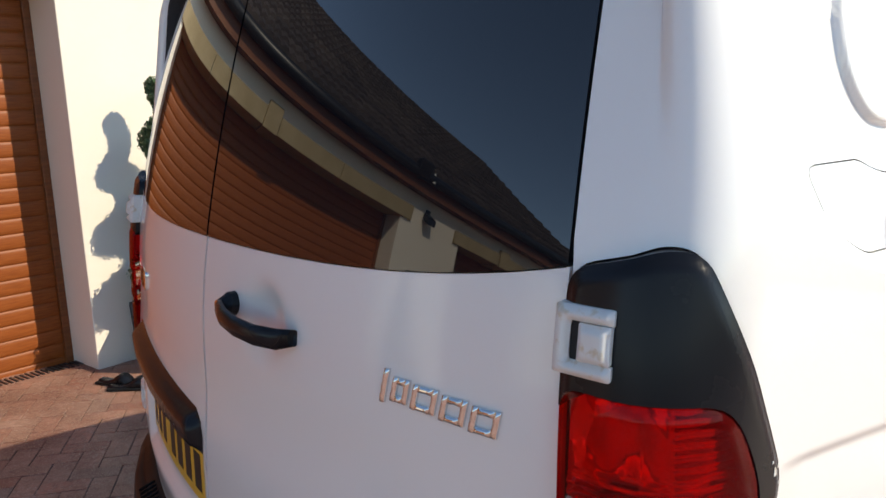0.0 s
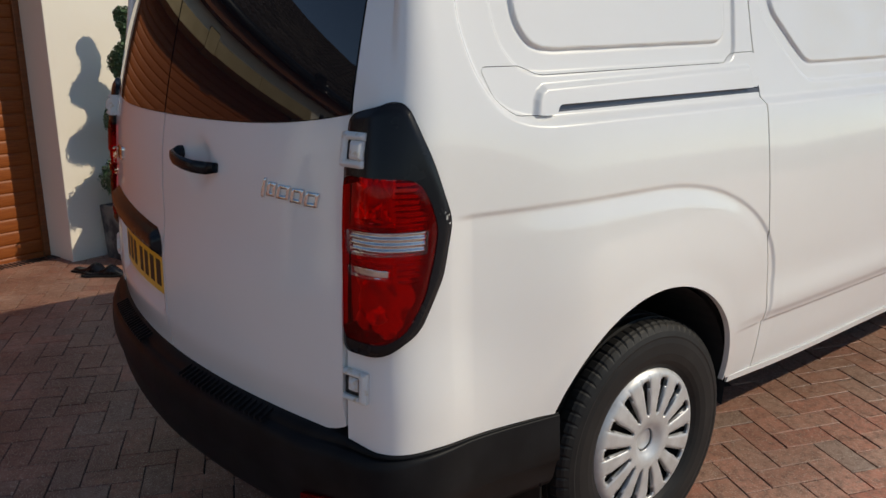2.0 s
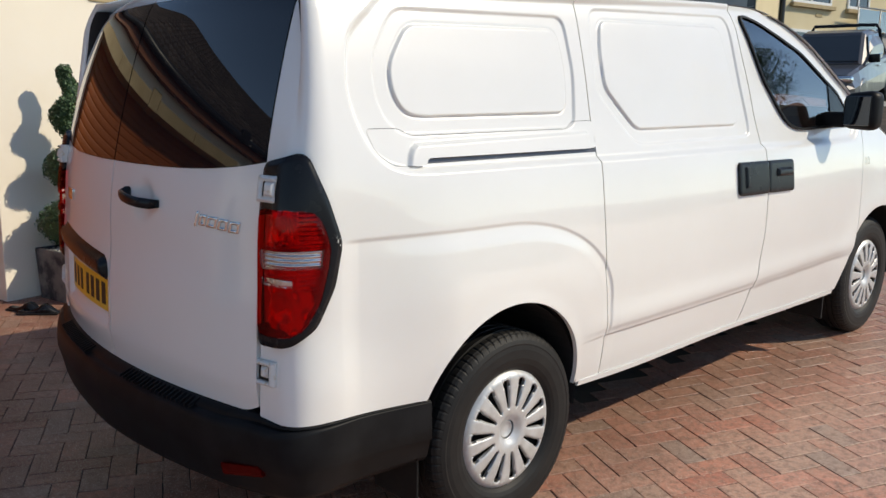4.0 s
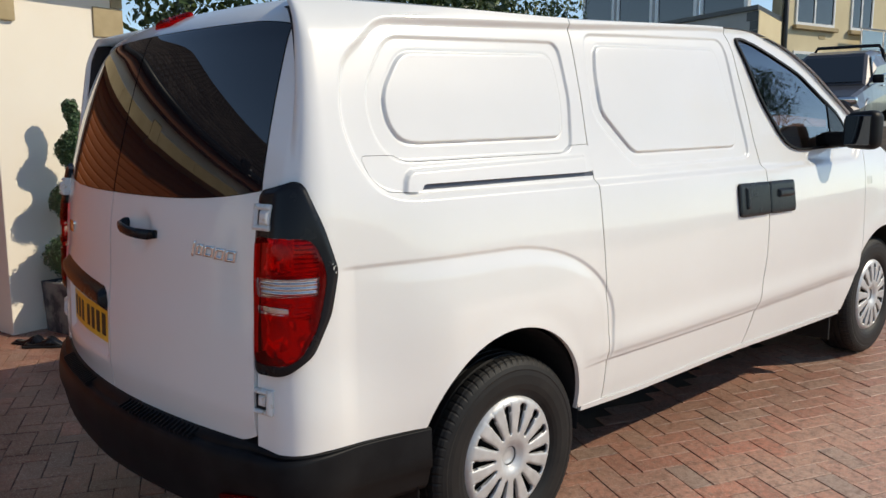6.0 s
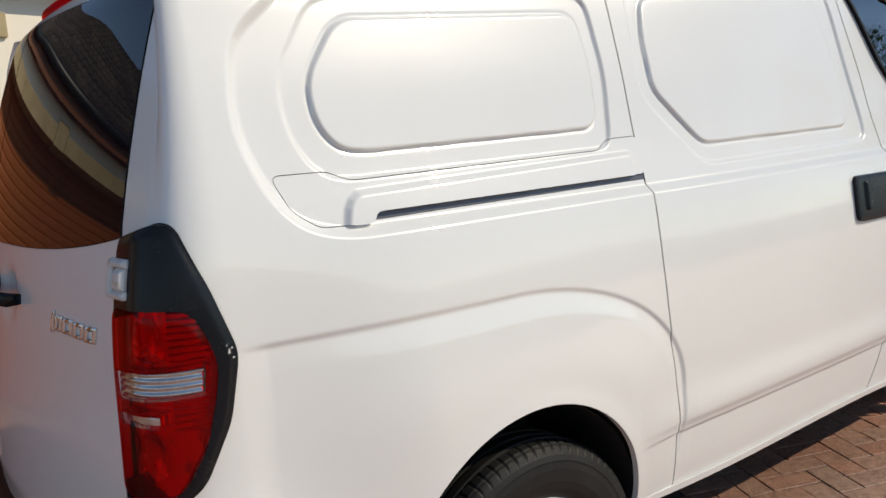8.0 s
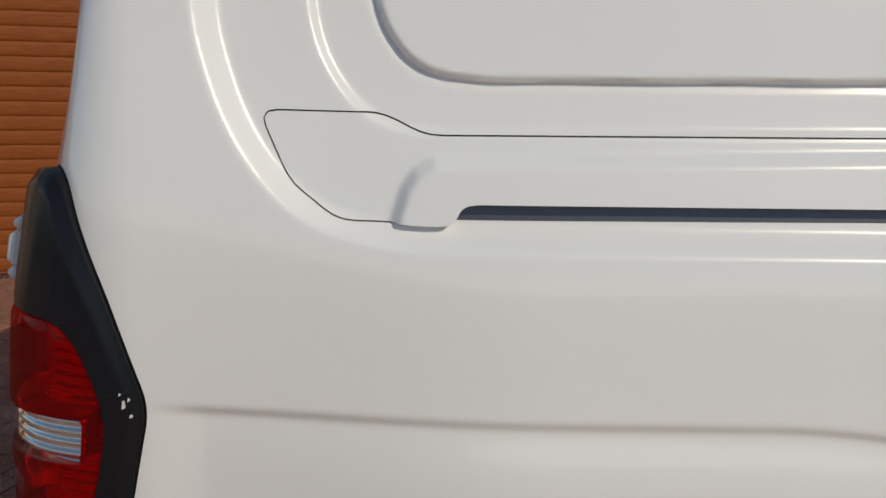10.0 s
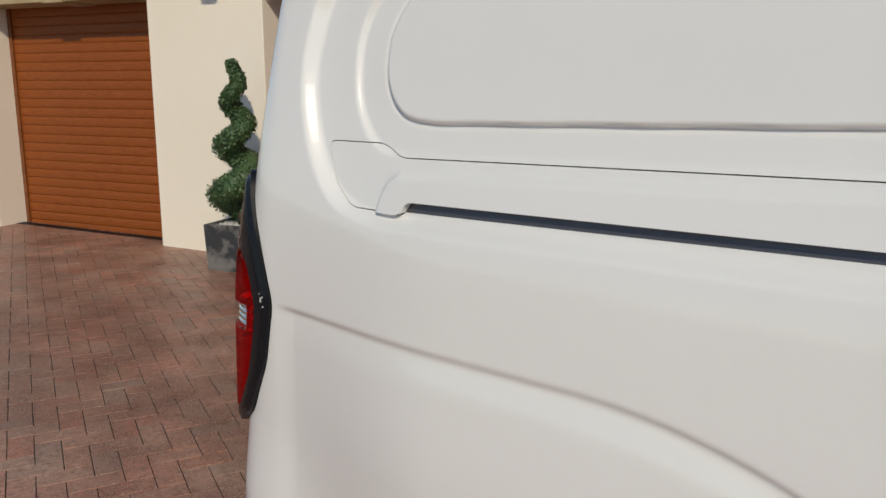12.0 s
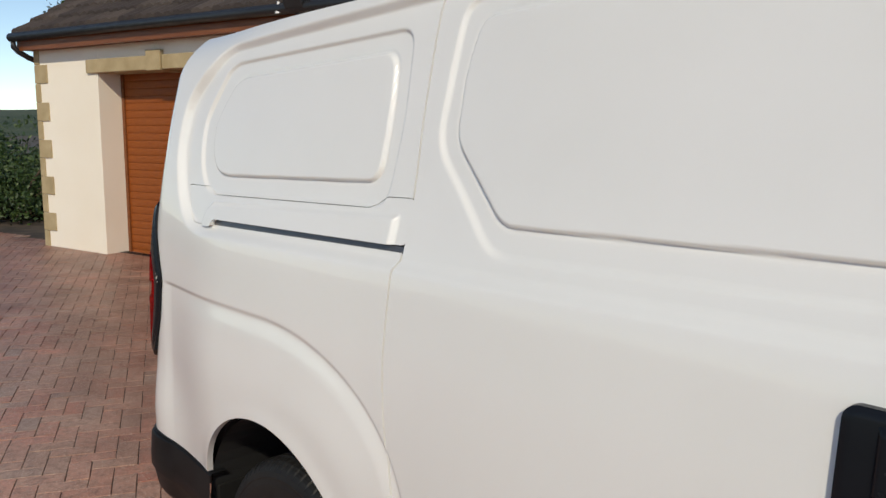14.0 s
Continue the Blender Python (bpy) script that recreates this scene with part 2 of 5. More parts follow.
def part(name, bm, material, parent, label="", smooth=False):
    """Links a bmesh as one mesh object under a thing or a part."""
    me = bpy.data.meshes.new(name)
    bmesh.ops.recalc_face_normals(bm, faces=bm.faces)
    bm.to_mesh(me)
    bm.free()
    me.materials.append(material)
    if smooth:
        me.polygons.foreach_set("use_smooth", [True] * len(me.polygons))
    ob = new(name, me)
    if parent is not None:
        ob.parent = parent
    return tagged(ob, label)


def thing(name, label, category, at=None, group="", kind=""):
    ob = new(name)
    ob.empty_display_size = 0.1
    if at is not None:
        ob.matrix_world = at
    return tagged(ob, label, category, group, kind)


def box(bm, lo, hi, bevel=0.0, seg=2, turn=None):
    lo, hi = Vector(lo), Vector(hi)
    r = bmesh.ops.create_cube(bm, size=1.0)
    vs = r["verts"]
    size = hi - lo
    mid = (hi + lo) / 2
    for v in vs:
        v.co = Vector((v.co.x * size.x, v.co.y * size.y, v.co.z * size.z)) + mid
    if bevel > 0:
        es = list({e for v in vs for e in v.link_edges})
        out = bmesh.ops.bevel(bm, geom=es, offset=bevel, segments=seg, affect="EDGES", profile=0.5)
        vs = list({v for f in out["faces"] for v in f.verts} | {v for v in vs if v.is_valid})
    if turn is not None:
        for v in vs:
            v.co = turn @ v.co
    return bm


def boxes(*items, bevel=0.0):
    bm = bmesh.new()
    for lo, hi in items:
        box(bm, lo, hi, bevel)
    return bm


def lathe(profile, n=64, axis="x"):
    """Verts and faces of a profile of (radius, along) turned about an axis."""
    verts, faces = [], []
    k = len(profile)
    for a in range(n):
        c, s = math.cos(2 * math.pi * a / n), math.sin(2 * math.pi * a / n)
        for r, h in profile:
            verts.append((h, r * c, r * s) if axis == "x" else (r * c, r * s, h))
    for a in range(n):
        b = (a + 1) % n
        for i in range(k - 1):
            faces.append((a * k + i, b * k + i, b * k + i + 1, a * k + i + 1))
    return verts, faces


def tube(points, radius, n=8, closed=False):
    """Verts and faces of a round bar along points."""
    pts = [Vector(p) for p in points]
    verts, faces = [], []
    m = len(pts)
    for i, p in enumerate(pts):
        d = (pts[(i + 1) % m] if closed or i < m - 1 else p) - (pts[i - 1] if closed or i else p)
        d.normalize()
        side = d.cross(Vector((0, 0, 1)))
        if side.length < 1e-3:
            side = d.cross(Vector((0, 1, 0)))
        side.normalize()
        up = side.cross(d)
        r = radius[i] if isinstance(radius, (list, tuple)) else radius
        for a in range(n):
            t = 2 * math.pi * a / n
            verts.append(p + r * (math.cos(t) * side + math.sin(t) * up))
    for i in range(m if closed else m - 1):
        j = (i + 1) % m
        for a in range(n):
            b = (a + 1) % n
            faces.append((i * n + a, i * n + b, j * n + b, j * n + a))
    if not closed:
        faces.append(tuple(range(n))[::-1])
        faces.append(tuple((m - 1) * n + a for a in range(n)))
    return verts, faces


def sdf(pts, y, z, rnd=0.0):
    """Signed distance to a polygon (inside is negative), rounded outwards by rnd."""
    p = np.array(pts, float)
    q = np.roll(p, -1, 0)
    best = np.full(np.shape(y), 1e9)
    inside = np.zeros(np.shape(y), bool)
    for (ay, az), (by, bz) in zip(p, q):
        ey, ez = by - ay, bz - az
        t = np.clip(((y - ay) * ey + (z - az) * ez) / (ey * ey + ez * ez), 0, 1)
        best = np.minimum(best, np.hypot(y - ay - t * ey, z - az - t * ez))
        cross = (az > z) != (bz > z)
        with np.errstate(divide="ignore", invalid="ignore"):
            at = ay + (z - az) * ey / (ez if ez else 1e-12)
        inside ^= cross & (y < at)
    return np.where(inside, -best, best) - rnd


def rounded(pts, r=0.04, n=6):
    """A polygon with each corner drawn round over about r."""
    p = np.array(pts, float)
    out = []
    for k in range(len(p)):
        a, c, b = p[k - 1], p[k], p[(k + 1) % len(p)]
        la, lb = np.hypot(*(a - c)), np.hypot(*(b - c))
        u, w = c + (a - c) * min(r / la, 0.48), c + (b - c) * min(r / lb, 0.48)
        for t in np.linspace(0, 1, n):
            out.append((1 - t) ** 2 * u + 2 * t * (1 - t) * c + t * t * w)
    return np.array(out)


def step(d, width):
    """0 outside, 1 deeper inside than width."""
    t = np.clip(-d / width, 0, 1)
    return t * t * (3 - 2 * t)


def soft(xs, ys):
    """A smooth curve through a few points."""
    xs, ys = np.array(xs, float), np.array(ys, float)
    fine = np.linspace(xs[0], xs[-1], 3000)
    v = np.interp(fine, xs, ys)
    k = np.hanning(301)
    k /= k.sum()
    pad = np.r_[2 * v[0] - v[150:0:-1], v, 2 * v[-1] - v[-2:-152:-1]]
    v = np.convolve(pad, k, "valid")
    return lambda x: np.interp(x, fine, v)


# ---- the van: one skin that runs round the rear corner and along the side ----
def rear_y(x):
    return -1.03 + 0.12 * (np.abs(x) / 0.84) ** 2


def section():
    """Plan of the body: arc length, places, inward normals, and each place's station along the side."""
    x1 = np.linspace(0, 0.87, 2500)
    a, b, c = np.array((0.87, -0.9013)), np.array((0.957, -0.8755)), np.array((0.957, -0.752))
    t = np.linspace(0, 1, 600)[1:, None]
    corner = (1 - t) ** 2 * a + 2 * t * (1 - t) * b + t * t * c
    station = np.linspace(-0.749, 3.95, 4000)
    belly = soft([-0.75, 0.38, 0.45, 0.70, 1.0, 1.42, 2.0, 3.95], [0.0, 0.0, 0.002, 0.015, 0.025, 0.036, 0.042, 0.042])(station)
    x3 = 0.957 + belly - 0.010 * np.clip((station - 1.8) / 1.2, 0, 1) ** 2 - 0.30 * np.clip((station - 3.35) / 0.6, 0, 1) ** 2.4
    y3 = station - 1.92 * belly
    pts = np.concatenate([np.stack([x1, rear_y(x1)], 1), corner, np.stack([x3, y3], 1)])
    st = np.concatenate([rear_y(x1), corner[:, 1], station])
    s = np.r_[0, np.cumsum(np.hypot(*np.diff(pts, axis=0).T))]
    d = np.gradient(pts, s, axis=0)
    d /= np.hypot(d[:, 0], d[:, 1])[:, None]
    return s, pts, np.stack([-d[:, 1], d[:, 0]], 1), st


SEC_S, SEC_P, SEC_N, SEC_Y = section()
# the side swells below the shoulder, ahead of the rear corner
swell = soft([0.30, 0.43, 0.5, 0.65, 0.85, 0.98, 1.09, 1.16, 1.24, 1.30, 1.37, 1.44, 1.96],
             [0.012, 0.014, 0.022, 0.034, 0.043, 0.043, 0.038, 0.032, 0.025, 0.020, 0.008, 0.0, 0.0])
side_inset = soft([0.30, 0.42, 0.5, 0.65, 0.9, 1.1, 1.25, 1.33, 1.44, 1.6, 1.78, 1.86, 1.94, 2.00],
                  [0.05, 0.026, 0.014, 0.003, 0.0, 0.0, 0.006, 0.014, 0.031, 0.060, 0.102, 0.125, 0.172, 0.230])
_zr = np.r_[0.30, 0.60, 0.90, 1.10, np.linspace(1.20, 2.00, 22)]
rear_inset = soft(_zr, np.where(_zr < 1.15, 0.030 * (_zr - 1.05), 0.003 + 0.16 * (_zr - 1.15) + 0.17 * (_zr - 1.15) ** 2 + 12 * np.clip(_zr - 1.80, 0, 1) ** 2))


def s_of_y(y):
    k = SEC_S > 0.9
    return np.interp(y, SEC_Y[k], SEC_S[k])


def y_of_s(s):
    return np.interp(s, SEC_S, SEC_Y)


def s_of_x(x):
    k = SEC_S < 1.06
    return np.interp(x, SEC_P[k, 0], SEC_S[k])


S_CORNER = 0.985


def step_up(t):
    t = np.clip(t, 0, 1)
    return t * t * (3 - 2 * t)


def skin(s, z, out=0.0):
    """Places of the skin at s (metres round the body from the rear's middle) and z, moved outwards by out."""
    x, y = np.interp(s, SEC_S, SEC_P[:, 0]), np.interp(s, SEC_S, SEC_P[:, 1])
    nx, ny = np.interp(s, SEC_S, SEC_N[:, 0]), np.interp(s, SEC_S, SEC_N[:, 1])
    w = np.clip((ny - 0.0) / 0.92, 0, 1)
    w = w * w * (3 - 2 * w)
    round_top = np.exp(-((s - S_CORNER) / np.where(s < S_CORNER, 0.22, 0.42)) ** 2) * 0.062 * np.clip((z - 1.735) / 0.13, 0, 2) ** 2
    i = w * rear_inset(z) + (1 - w) * side_inset(z) + round_top - swell(z) * step_up((y + 0.80) / 0.48) - 0.016 * np.exp(-((s - S_CORNER - 0.03) / 0.15) ** 2) * step_up((0.88 - z) / 0.22) - out
    return np.stack([x + nx * i, y + ny * i, z + 0 * x], -1)


S_EDGE = float(s_of_x(0.806))          # the rear doors' outer edge
S_SIDE = float(s_of_y(-0.70))


def gap_one(z):      # quarter panel to sliding door
    return s_of_y(np.interp(z, [0.40, 0.43, 0.60, 0.73, 0.88, 0.98, 1.10, 1.335, 1.43, 1.90], [0.490, 0.490, 0.480, 0.463, 0.437, 0.424, 0.414, 0.412, 0.412, 0.398]))


def gap_two(z):      # sliding door to front door
    return s_of_y(soft([0.40, 0.47, 0.56, 0.65, 0.75, 0.90, 1.10, 1.28, 1.37, 1.56, 1.76, 1.93], [1.52, 1.555, 1.597, 1.627, 1.652, 1.680, 1.690, 1.692, 1.683, 1.647, 1.605, 1.592])(z))


def gap_three(z):    # front door to wing
    return s_of_y(soft([0.40, 0.50, 0.70, 1.0, 1.25, 1.40, 1.6, 1.95], [2.62, 2.66, 2.74, 2.80, 2.84, 2.86, 2.86, 2.86])(z))


def top_z(s):
    y = y_of_s(s)
    side = soft([-0.9, -0.6, 0.4, 1.45, 1.85, 2.05, 2.35, 2.85, 3.25, 3.6, 3.95],
                [1.866, 1.866, 1.897, 1.955, 1.968, 1.935, 1.815, 1.540, 1.345, 1.19, 0.96])(y)
    return 1.885 + (side - 1.885) * np.clip((s - S_EDGE + 0.25) / 0.30, 0, 1) ** 1.5


ARCH_R = (-0.072, 0.440, 0.393)


def arch_rear(y, z):
    d = np.hypot(y - ARCH_R[0], z - ARCH_R[1]) - ARCH_R[2]
    return np.where(z < ARCH_R[1], np.abs(y - ARCH_R[0]) - ARCH_R[2] + 0.10 * (ARCH_R[1] - z), d)


def sill_rise(s):
    """How far the lower edge of the side climbs towards the front wheel."""
    return 0.045 * step_up((y_of_s(s) - 0.45) / 1.2)


def arch_front(y, z):
    a, b = 0.475, 0.410
    r = np.hypot((y - 3.11) / a, (z - 0.530) / b)
    return (r - 1) * b


SHOULDER = rounded([(-0.51, 1.825), (-0.682, 1.68), (-0.706, 1.52), (-0.665, 1.39), (-0.597, 1.306), (-0.50, 1.278), (0.5, 1.284), (2.75, 1.318), (3.2, 1.7), (2.9, 1.99), (1.4, 1.945), (0.4, 1.880)], 0.06)
MOAT_R = rounded([(-0.480, 1.389), (0.322, 1.405), (0.345, 1.60), (0.325, 1.808), (-0.480, 1.772), (-0.590, 1.61), (-0.585, 1.49), (-0.540, 1.416)], 0.055)
PLATE_R = rounded([(-0.425, 1.446), (0.282, 1.461), (0.292, 1.62), (0.275, 1.757), (-0.430, 1.726), (-0.522, 1.60), (-0.518, 1.515), (-0.480, 1.460)], 0.05)
MOAT_S = rounded([(0.690, 1.336), (1.60, 1.356), (1.612, 1.43), (1.567, 1.60), (1.535, 1.898), (0.475, 1.850), (0.462, 1.54)], 0.06)
PLATE_S = rounded([(0.705, 1.397), (1.508, 1.410), (1.520, 1.52), (1.475, 1.70), (1.440, 1.842), (0.540, 1.808), (0.516, 1.70), (0.522, 1.555)], 0.04)
RAIL_PIECE = rounded([(-0.632, 1.414), (-0.508, 1.414), (-0.462, 1.392), (0.27, 1.405), (0.312, 1.432), (0.42, 1.434), (0.42, 1.336), (-0.424, 1.327), (-0.430, 1.3045), (-0.474, 1.3045), (-0.482, 1.306), (-0.55, 1.308), (-0.600, 1.345)], 0.018, 4)
RAIL_BLOCK = [(-0.494, 1.25), (-0.490, 1.306), (-0.481, 1.338), (-0.470, 1.355), (-0.452, 1.366), (0.372, 1.392), (0.372, 1.25)]
SLOT = [(-0.438, 1.309), (-0.438, 1.340), (0.44, 1.345), (0.44, 1.321)]


def crease(y, z):
    """Distance above (+) or below (-) the swage over the rear wheel."""
    flat = z - (1.110 - 0.002 * (y + 0.10))
    r = np.maximum(np.hypot((y + 0.10) / 0.60, (z - 0.75) / 0.360), 1e-3)
    arc = (r - 1) * np.hypot(y + 0.10, z - 0.75) / r
    return np.where(y < -0.10, flat, np.where(z > 0.75, arc, y - 0.50))


def groove(d):
    """The raised plate's edge, with a narrow groove before it."""
    return 0.0085 * step(d, 0.0062) - 0.0024 * np.exp(-((d - 0.001) / 0.0042) ** 2)


def relief(s, z):
    """How far the pressed steel stands out (+) or in (-) from the plain skin."""
    y = y_of_s(s)
    on = np.clip((s - S_SIDE + 0.05) / 0.06, 0, 1)
    ledge = sdf(SHOULDER, y, z)
    d = -0.0108 * step(ledge, 0.025) - 0.0108 * np.clip(-ledge / 0.025, 0, 1)
    d = d - 0.0088 * step(sdf(MOAT_R, y, z), 0.0105) + groove(sdf(PLATE_R, y, z))
    d = d - 0.0088 * step(sdf(MOAT_S, y, z), 0.0105) + groove(sdf(PLATE_S, y, z))
    # wheel flare under the swage, which dies out on the sliding door
    c = crease(y, z)
    fade = step_up((0.62 - y) / 0.12) * step_up((z - 0.42) / 0.42)
    d = d + fade * ((0.0080 * step(c, 0.075) + 0.014 * step(c, 0.24)) * step_up((y + 0.82) / 0.5) - 0.0068 * step(c, 0.016) * step_up((y + 0.82) / 0.12))
    # lower swell of the doors and the step down to the sill
    ahead = np.clip((y - 0.30) / 0.25, 0, 1) * np.clip((2.9 - y) / 0.3, 0, 1)
    low = 0.622 + 0.034 * (y - 0.5)
    d = d + ahead * (-0.009 * step(z - low, 0.011))
    d = d + ahead * 0.009 * np.exp(-((z - low - 0.050) / 0.055) ** 2) * step_up((z - low) / 0.03)
    # front wheel flare
    f = arch_front(y, z)
    d = d + 0.016 * np.exp(-(np.clip(f, 0, 9) / 0.10) ** 2) * np.clip((y - 2.55) / 0.2, 0, 1)
    g = np.clip(arch_rear(y, z), 0, 9)
    d = d + 0.004 * np.exp(-(g / 0.03) ** 2) * (y < 1.0)
    return d * on


def rear_relief(s, z):
    x = np.interp(s, SEC_S, SEC_P[:, 0])
    d = -0.012 * np.exp(-(np.hypot((x - 0.235) / 0.060, (z - 1.172) / 0.058)) ** 4)
    d = d + 0.010 * step(z - 1.02 - 0.05 * (x / 0.8) ** 2, 0.16)
    d = d - 0.012 * step(z - 0.70, 0.10)
    return d


def left_relief(s, z):
    x = np.interp(s, SEC_S, SEC_P[:, 0])
    d = 0.010 * step(z - 1.02 - 0.05 * (x / 0.8) ** 2, 0.16) - 0.012 * step(z - 0.70, 0.10)
    return d - 0.016 * step(sdf([(0.035, 0.715), (0.580, 0.715), (0.580, 0.90), (0.035, 0.90)], x, z, 0.02), 0.03)


def panel(name, inside, box4, res, material, parent, label="", out=None, lip=0.018, mirror=False, base=None):
    """A pressed panel: the part of the skin where inside(s, z) < 0, with its edge folded inwards."""
    s0, s1, z0, z1 = box4
    ns, nz = max(3, int(round((s1 - s0) / res)) + 1), max(3, int(round((z1 - z0) / res)) + 1)
    s, z = np.meshgrid(np.linspace(s0, s1, ns), np.linspace(z0, z1, nz), indexing="ij")
    f = inside(s, z)
    # vertices just outside are drawn back on to the outline
    for _ in range(3):
        e = 1e-4
        gs, gz = (inside(s + e, z) - inside(s - e, z)) / (2 * e), (inside(s, z + e) - inside(s, z - e)) / (2 * e)
        g2 = np.maximum(gs * gs + gz * gz, 0.05)
        near = (f > 0) & (f < 3.2 * res)
        s, z = np.where(near, s - f * gs / g2, s), np.where(near, z - f * gz / g2, z)
        f = inside(s, z)
    ok = f < 0.12 * res
    idx = -np.ones((ns, nz), int)
    cell = ok[:-1, :-1] & ok[1:, :-1] & ok[:-1, 1:] & ok[1:, 1:]
    core = (inside(*np.meshgrid(np.linspace(s0, s1, ns), np.linspace(z0, z1, nz), indexing="ij")) < 0)
    cell &= core[:-1, :-1] | core[1:, :-1] | core[:-1, 1:] | core[1:, 1:]
    use = np.zeros((ns, nz), bool)
    for a, b in ((0, 0), (1, 0), (0, 1), (1, 1)):
        use[a:ns - 1 + a, b:nz - 1 + b] |= cell
    idx[use] = np.arange(use.sum())
    su, zu = s[use], z[use]
    d = out(su, zu) if out is not None else 0.0
    v = skin(su, zu, d)
    ci, cj = np.nonzero(cell)
    quads = np.stack([idx[ci, cj], idx[ci + 1, cj], idx[ci + 1, cj + 1], idx[ci, cj + 1]], 1)
    # the folded edge
    e = np.concatenate([quads[:, [k, (k + 1) % 4]] for k in range(4)])
    key = np.sort(e, 1)
    code = key[:, 0].astype(np.int64) * (use.sum() + 1) + key[:, 1]
    _, first, count = np.unique(code, return_index=True, return_counts=True)
    rim = e[first[count == 1]]
    ids = np.unique(rim)
    deep = skin(su[ids], zu[ids], (d[ids] if out is not None else 0.0) - lip)
    n = len(v)
    back = {int(i): n + k for k, i in enumerate(ids)}
    twin = {int(i): n + len(ids) + k for k, i in enumerate(ids)}
    verts = np.concatenate([v, deep, v[ids]])
    faces = quads.tolist() + [[twin[int(b)], twin[int(a)], back[int(a)], back[int(b)]] for a, b in rim]
    if mirror:
        verts = verts * np.array((-1, 1, 1))
        faces = [q[::-1] for q in faces]
    return mesh_object(name, verts, faces, material, parent, label)


def away(f, gap=0.0030):
    return f + gap


LAMP = [(0.0, 1.320), (0.115, 1.346), (0.157, 1.342), (0.208, 1.225), (0.248, 1.105), (0.223, 0.985), (0.168, 0.875), (0.100, 0.823), (0.0, 0.818)]
LAMP = rounded([(S_EDGE + 0.006 + a, b) for a, b in LAMP], 0.022)
RED = [(0.005, 1.196), (0.160, 1.192), (0.180, 1.172), (0.197, 1.13), (0.206, 1.09), (0.196, 1.03), (0.175, 0.95), (0.138, 0.880), (0.105, 0.854), (0.005, 0.854)]
RED = rounded([(S_EDGE + 0.006 + a, b) for a, b in RED], 0.02)
CLEAR = [(0.013, 1.088), (0.189, 1.093), (0.184, 1.043), (0.019, 1.037)]
CLEAR = [(S_EDGE + 0.006 + a, b) for a, b in CLEAR]
CLEAR2 = [(0.018, 1.014), (0.114, 1.011), (0.114, 0.990), (0.022, 0.992)]
CLEAR2 = [(S_EDGE + 0.006 + a, b) for a, b in CLEAR2]
DOOR_LOW = 0.600


def lamp_out(s):
    """How far the tail lamp bulges beyond the body as it turns the corner."""
    return 0.014 * np.exp(-((s - S_EDGE - 0.085) / 0.085) ** 2)


def pillar(z):
    return S_EDGE - 0.004 * np.clip((z - 1.30) / 0.05, 0, 1)


def glass_top(s):
    return 1.806 - 0.02 * np.clip((s - 0.62) / 0.2, 0, 1) ** 2


def win_low(s):
    x = np.interp(s, SEC_S, SEC_P[:, 0])
    return 1.283 + 0.042 * (x / 0.81) ** 4


def sill_low(s):
    y = y_of_s(s)
    return np.where(y < 0.2, np.interp(y, [-0.80, -0.36], [0.592, 0.570]), 0.448)


WINDOW = rounded([(1.655, 1.885), (1.69, 1.905), (1.80, 1.885), (2.22, 1.755), (2.62, 1.555), (2.72, 1.46), (2.70, 1.412), (2.14, 1.394), (2.06, 1.402), (1.985, 1.425), (1.915, 1.484), (1.78, 1.627)], 0.05)


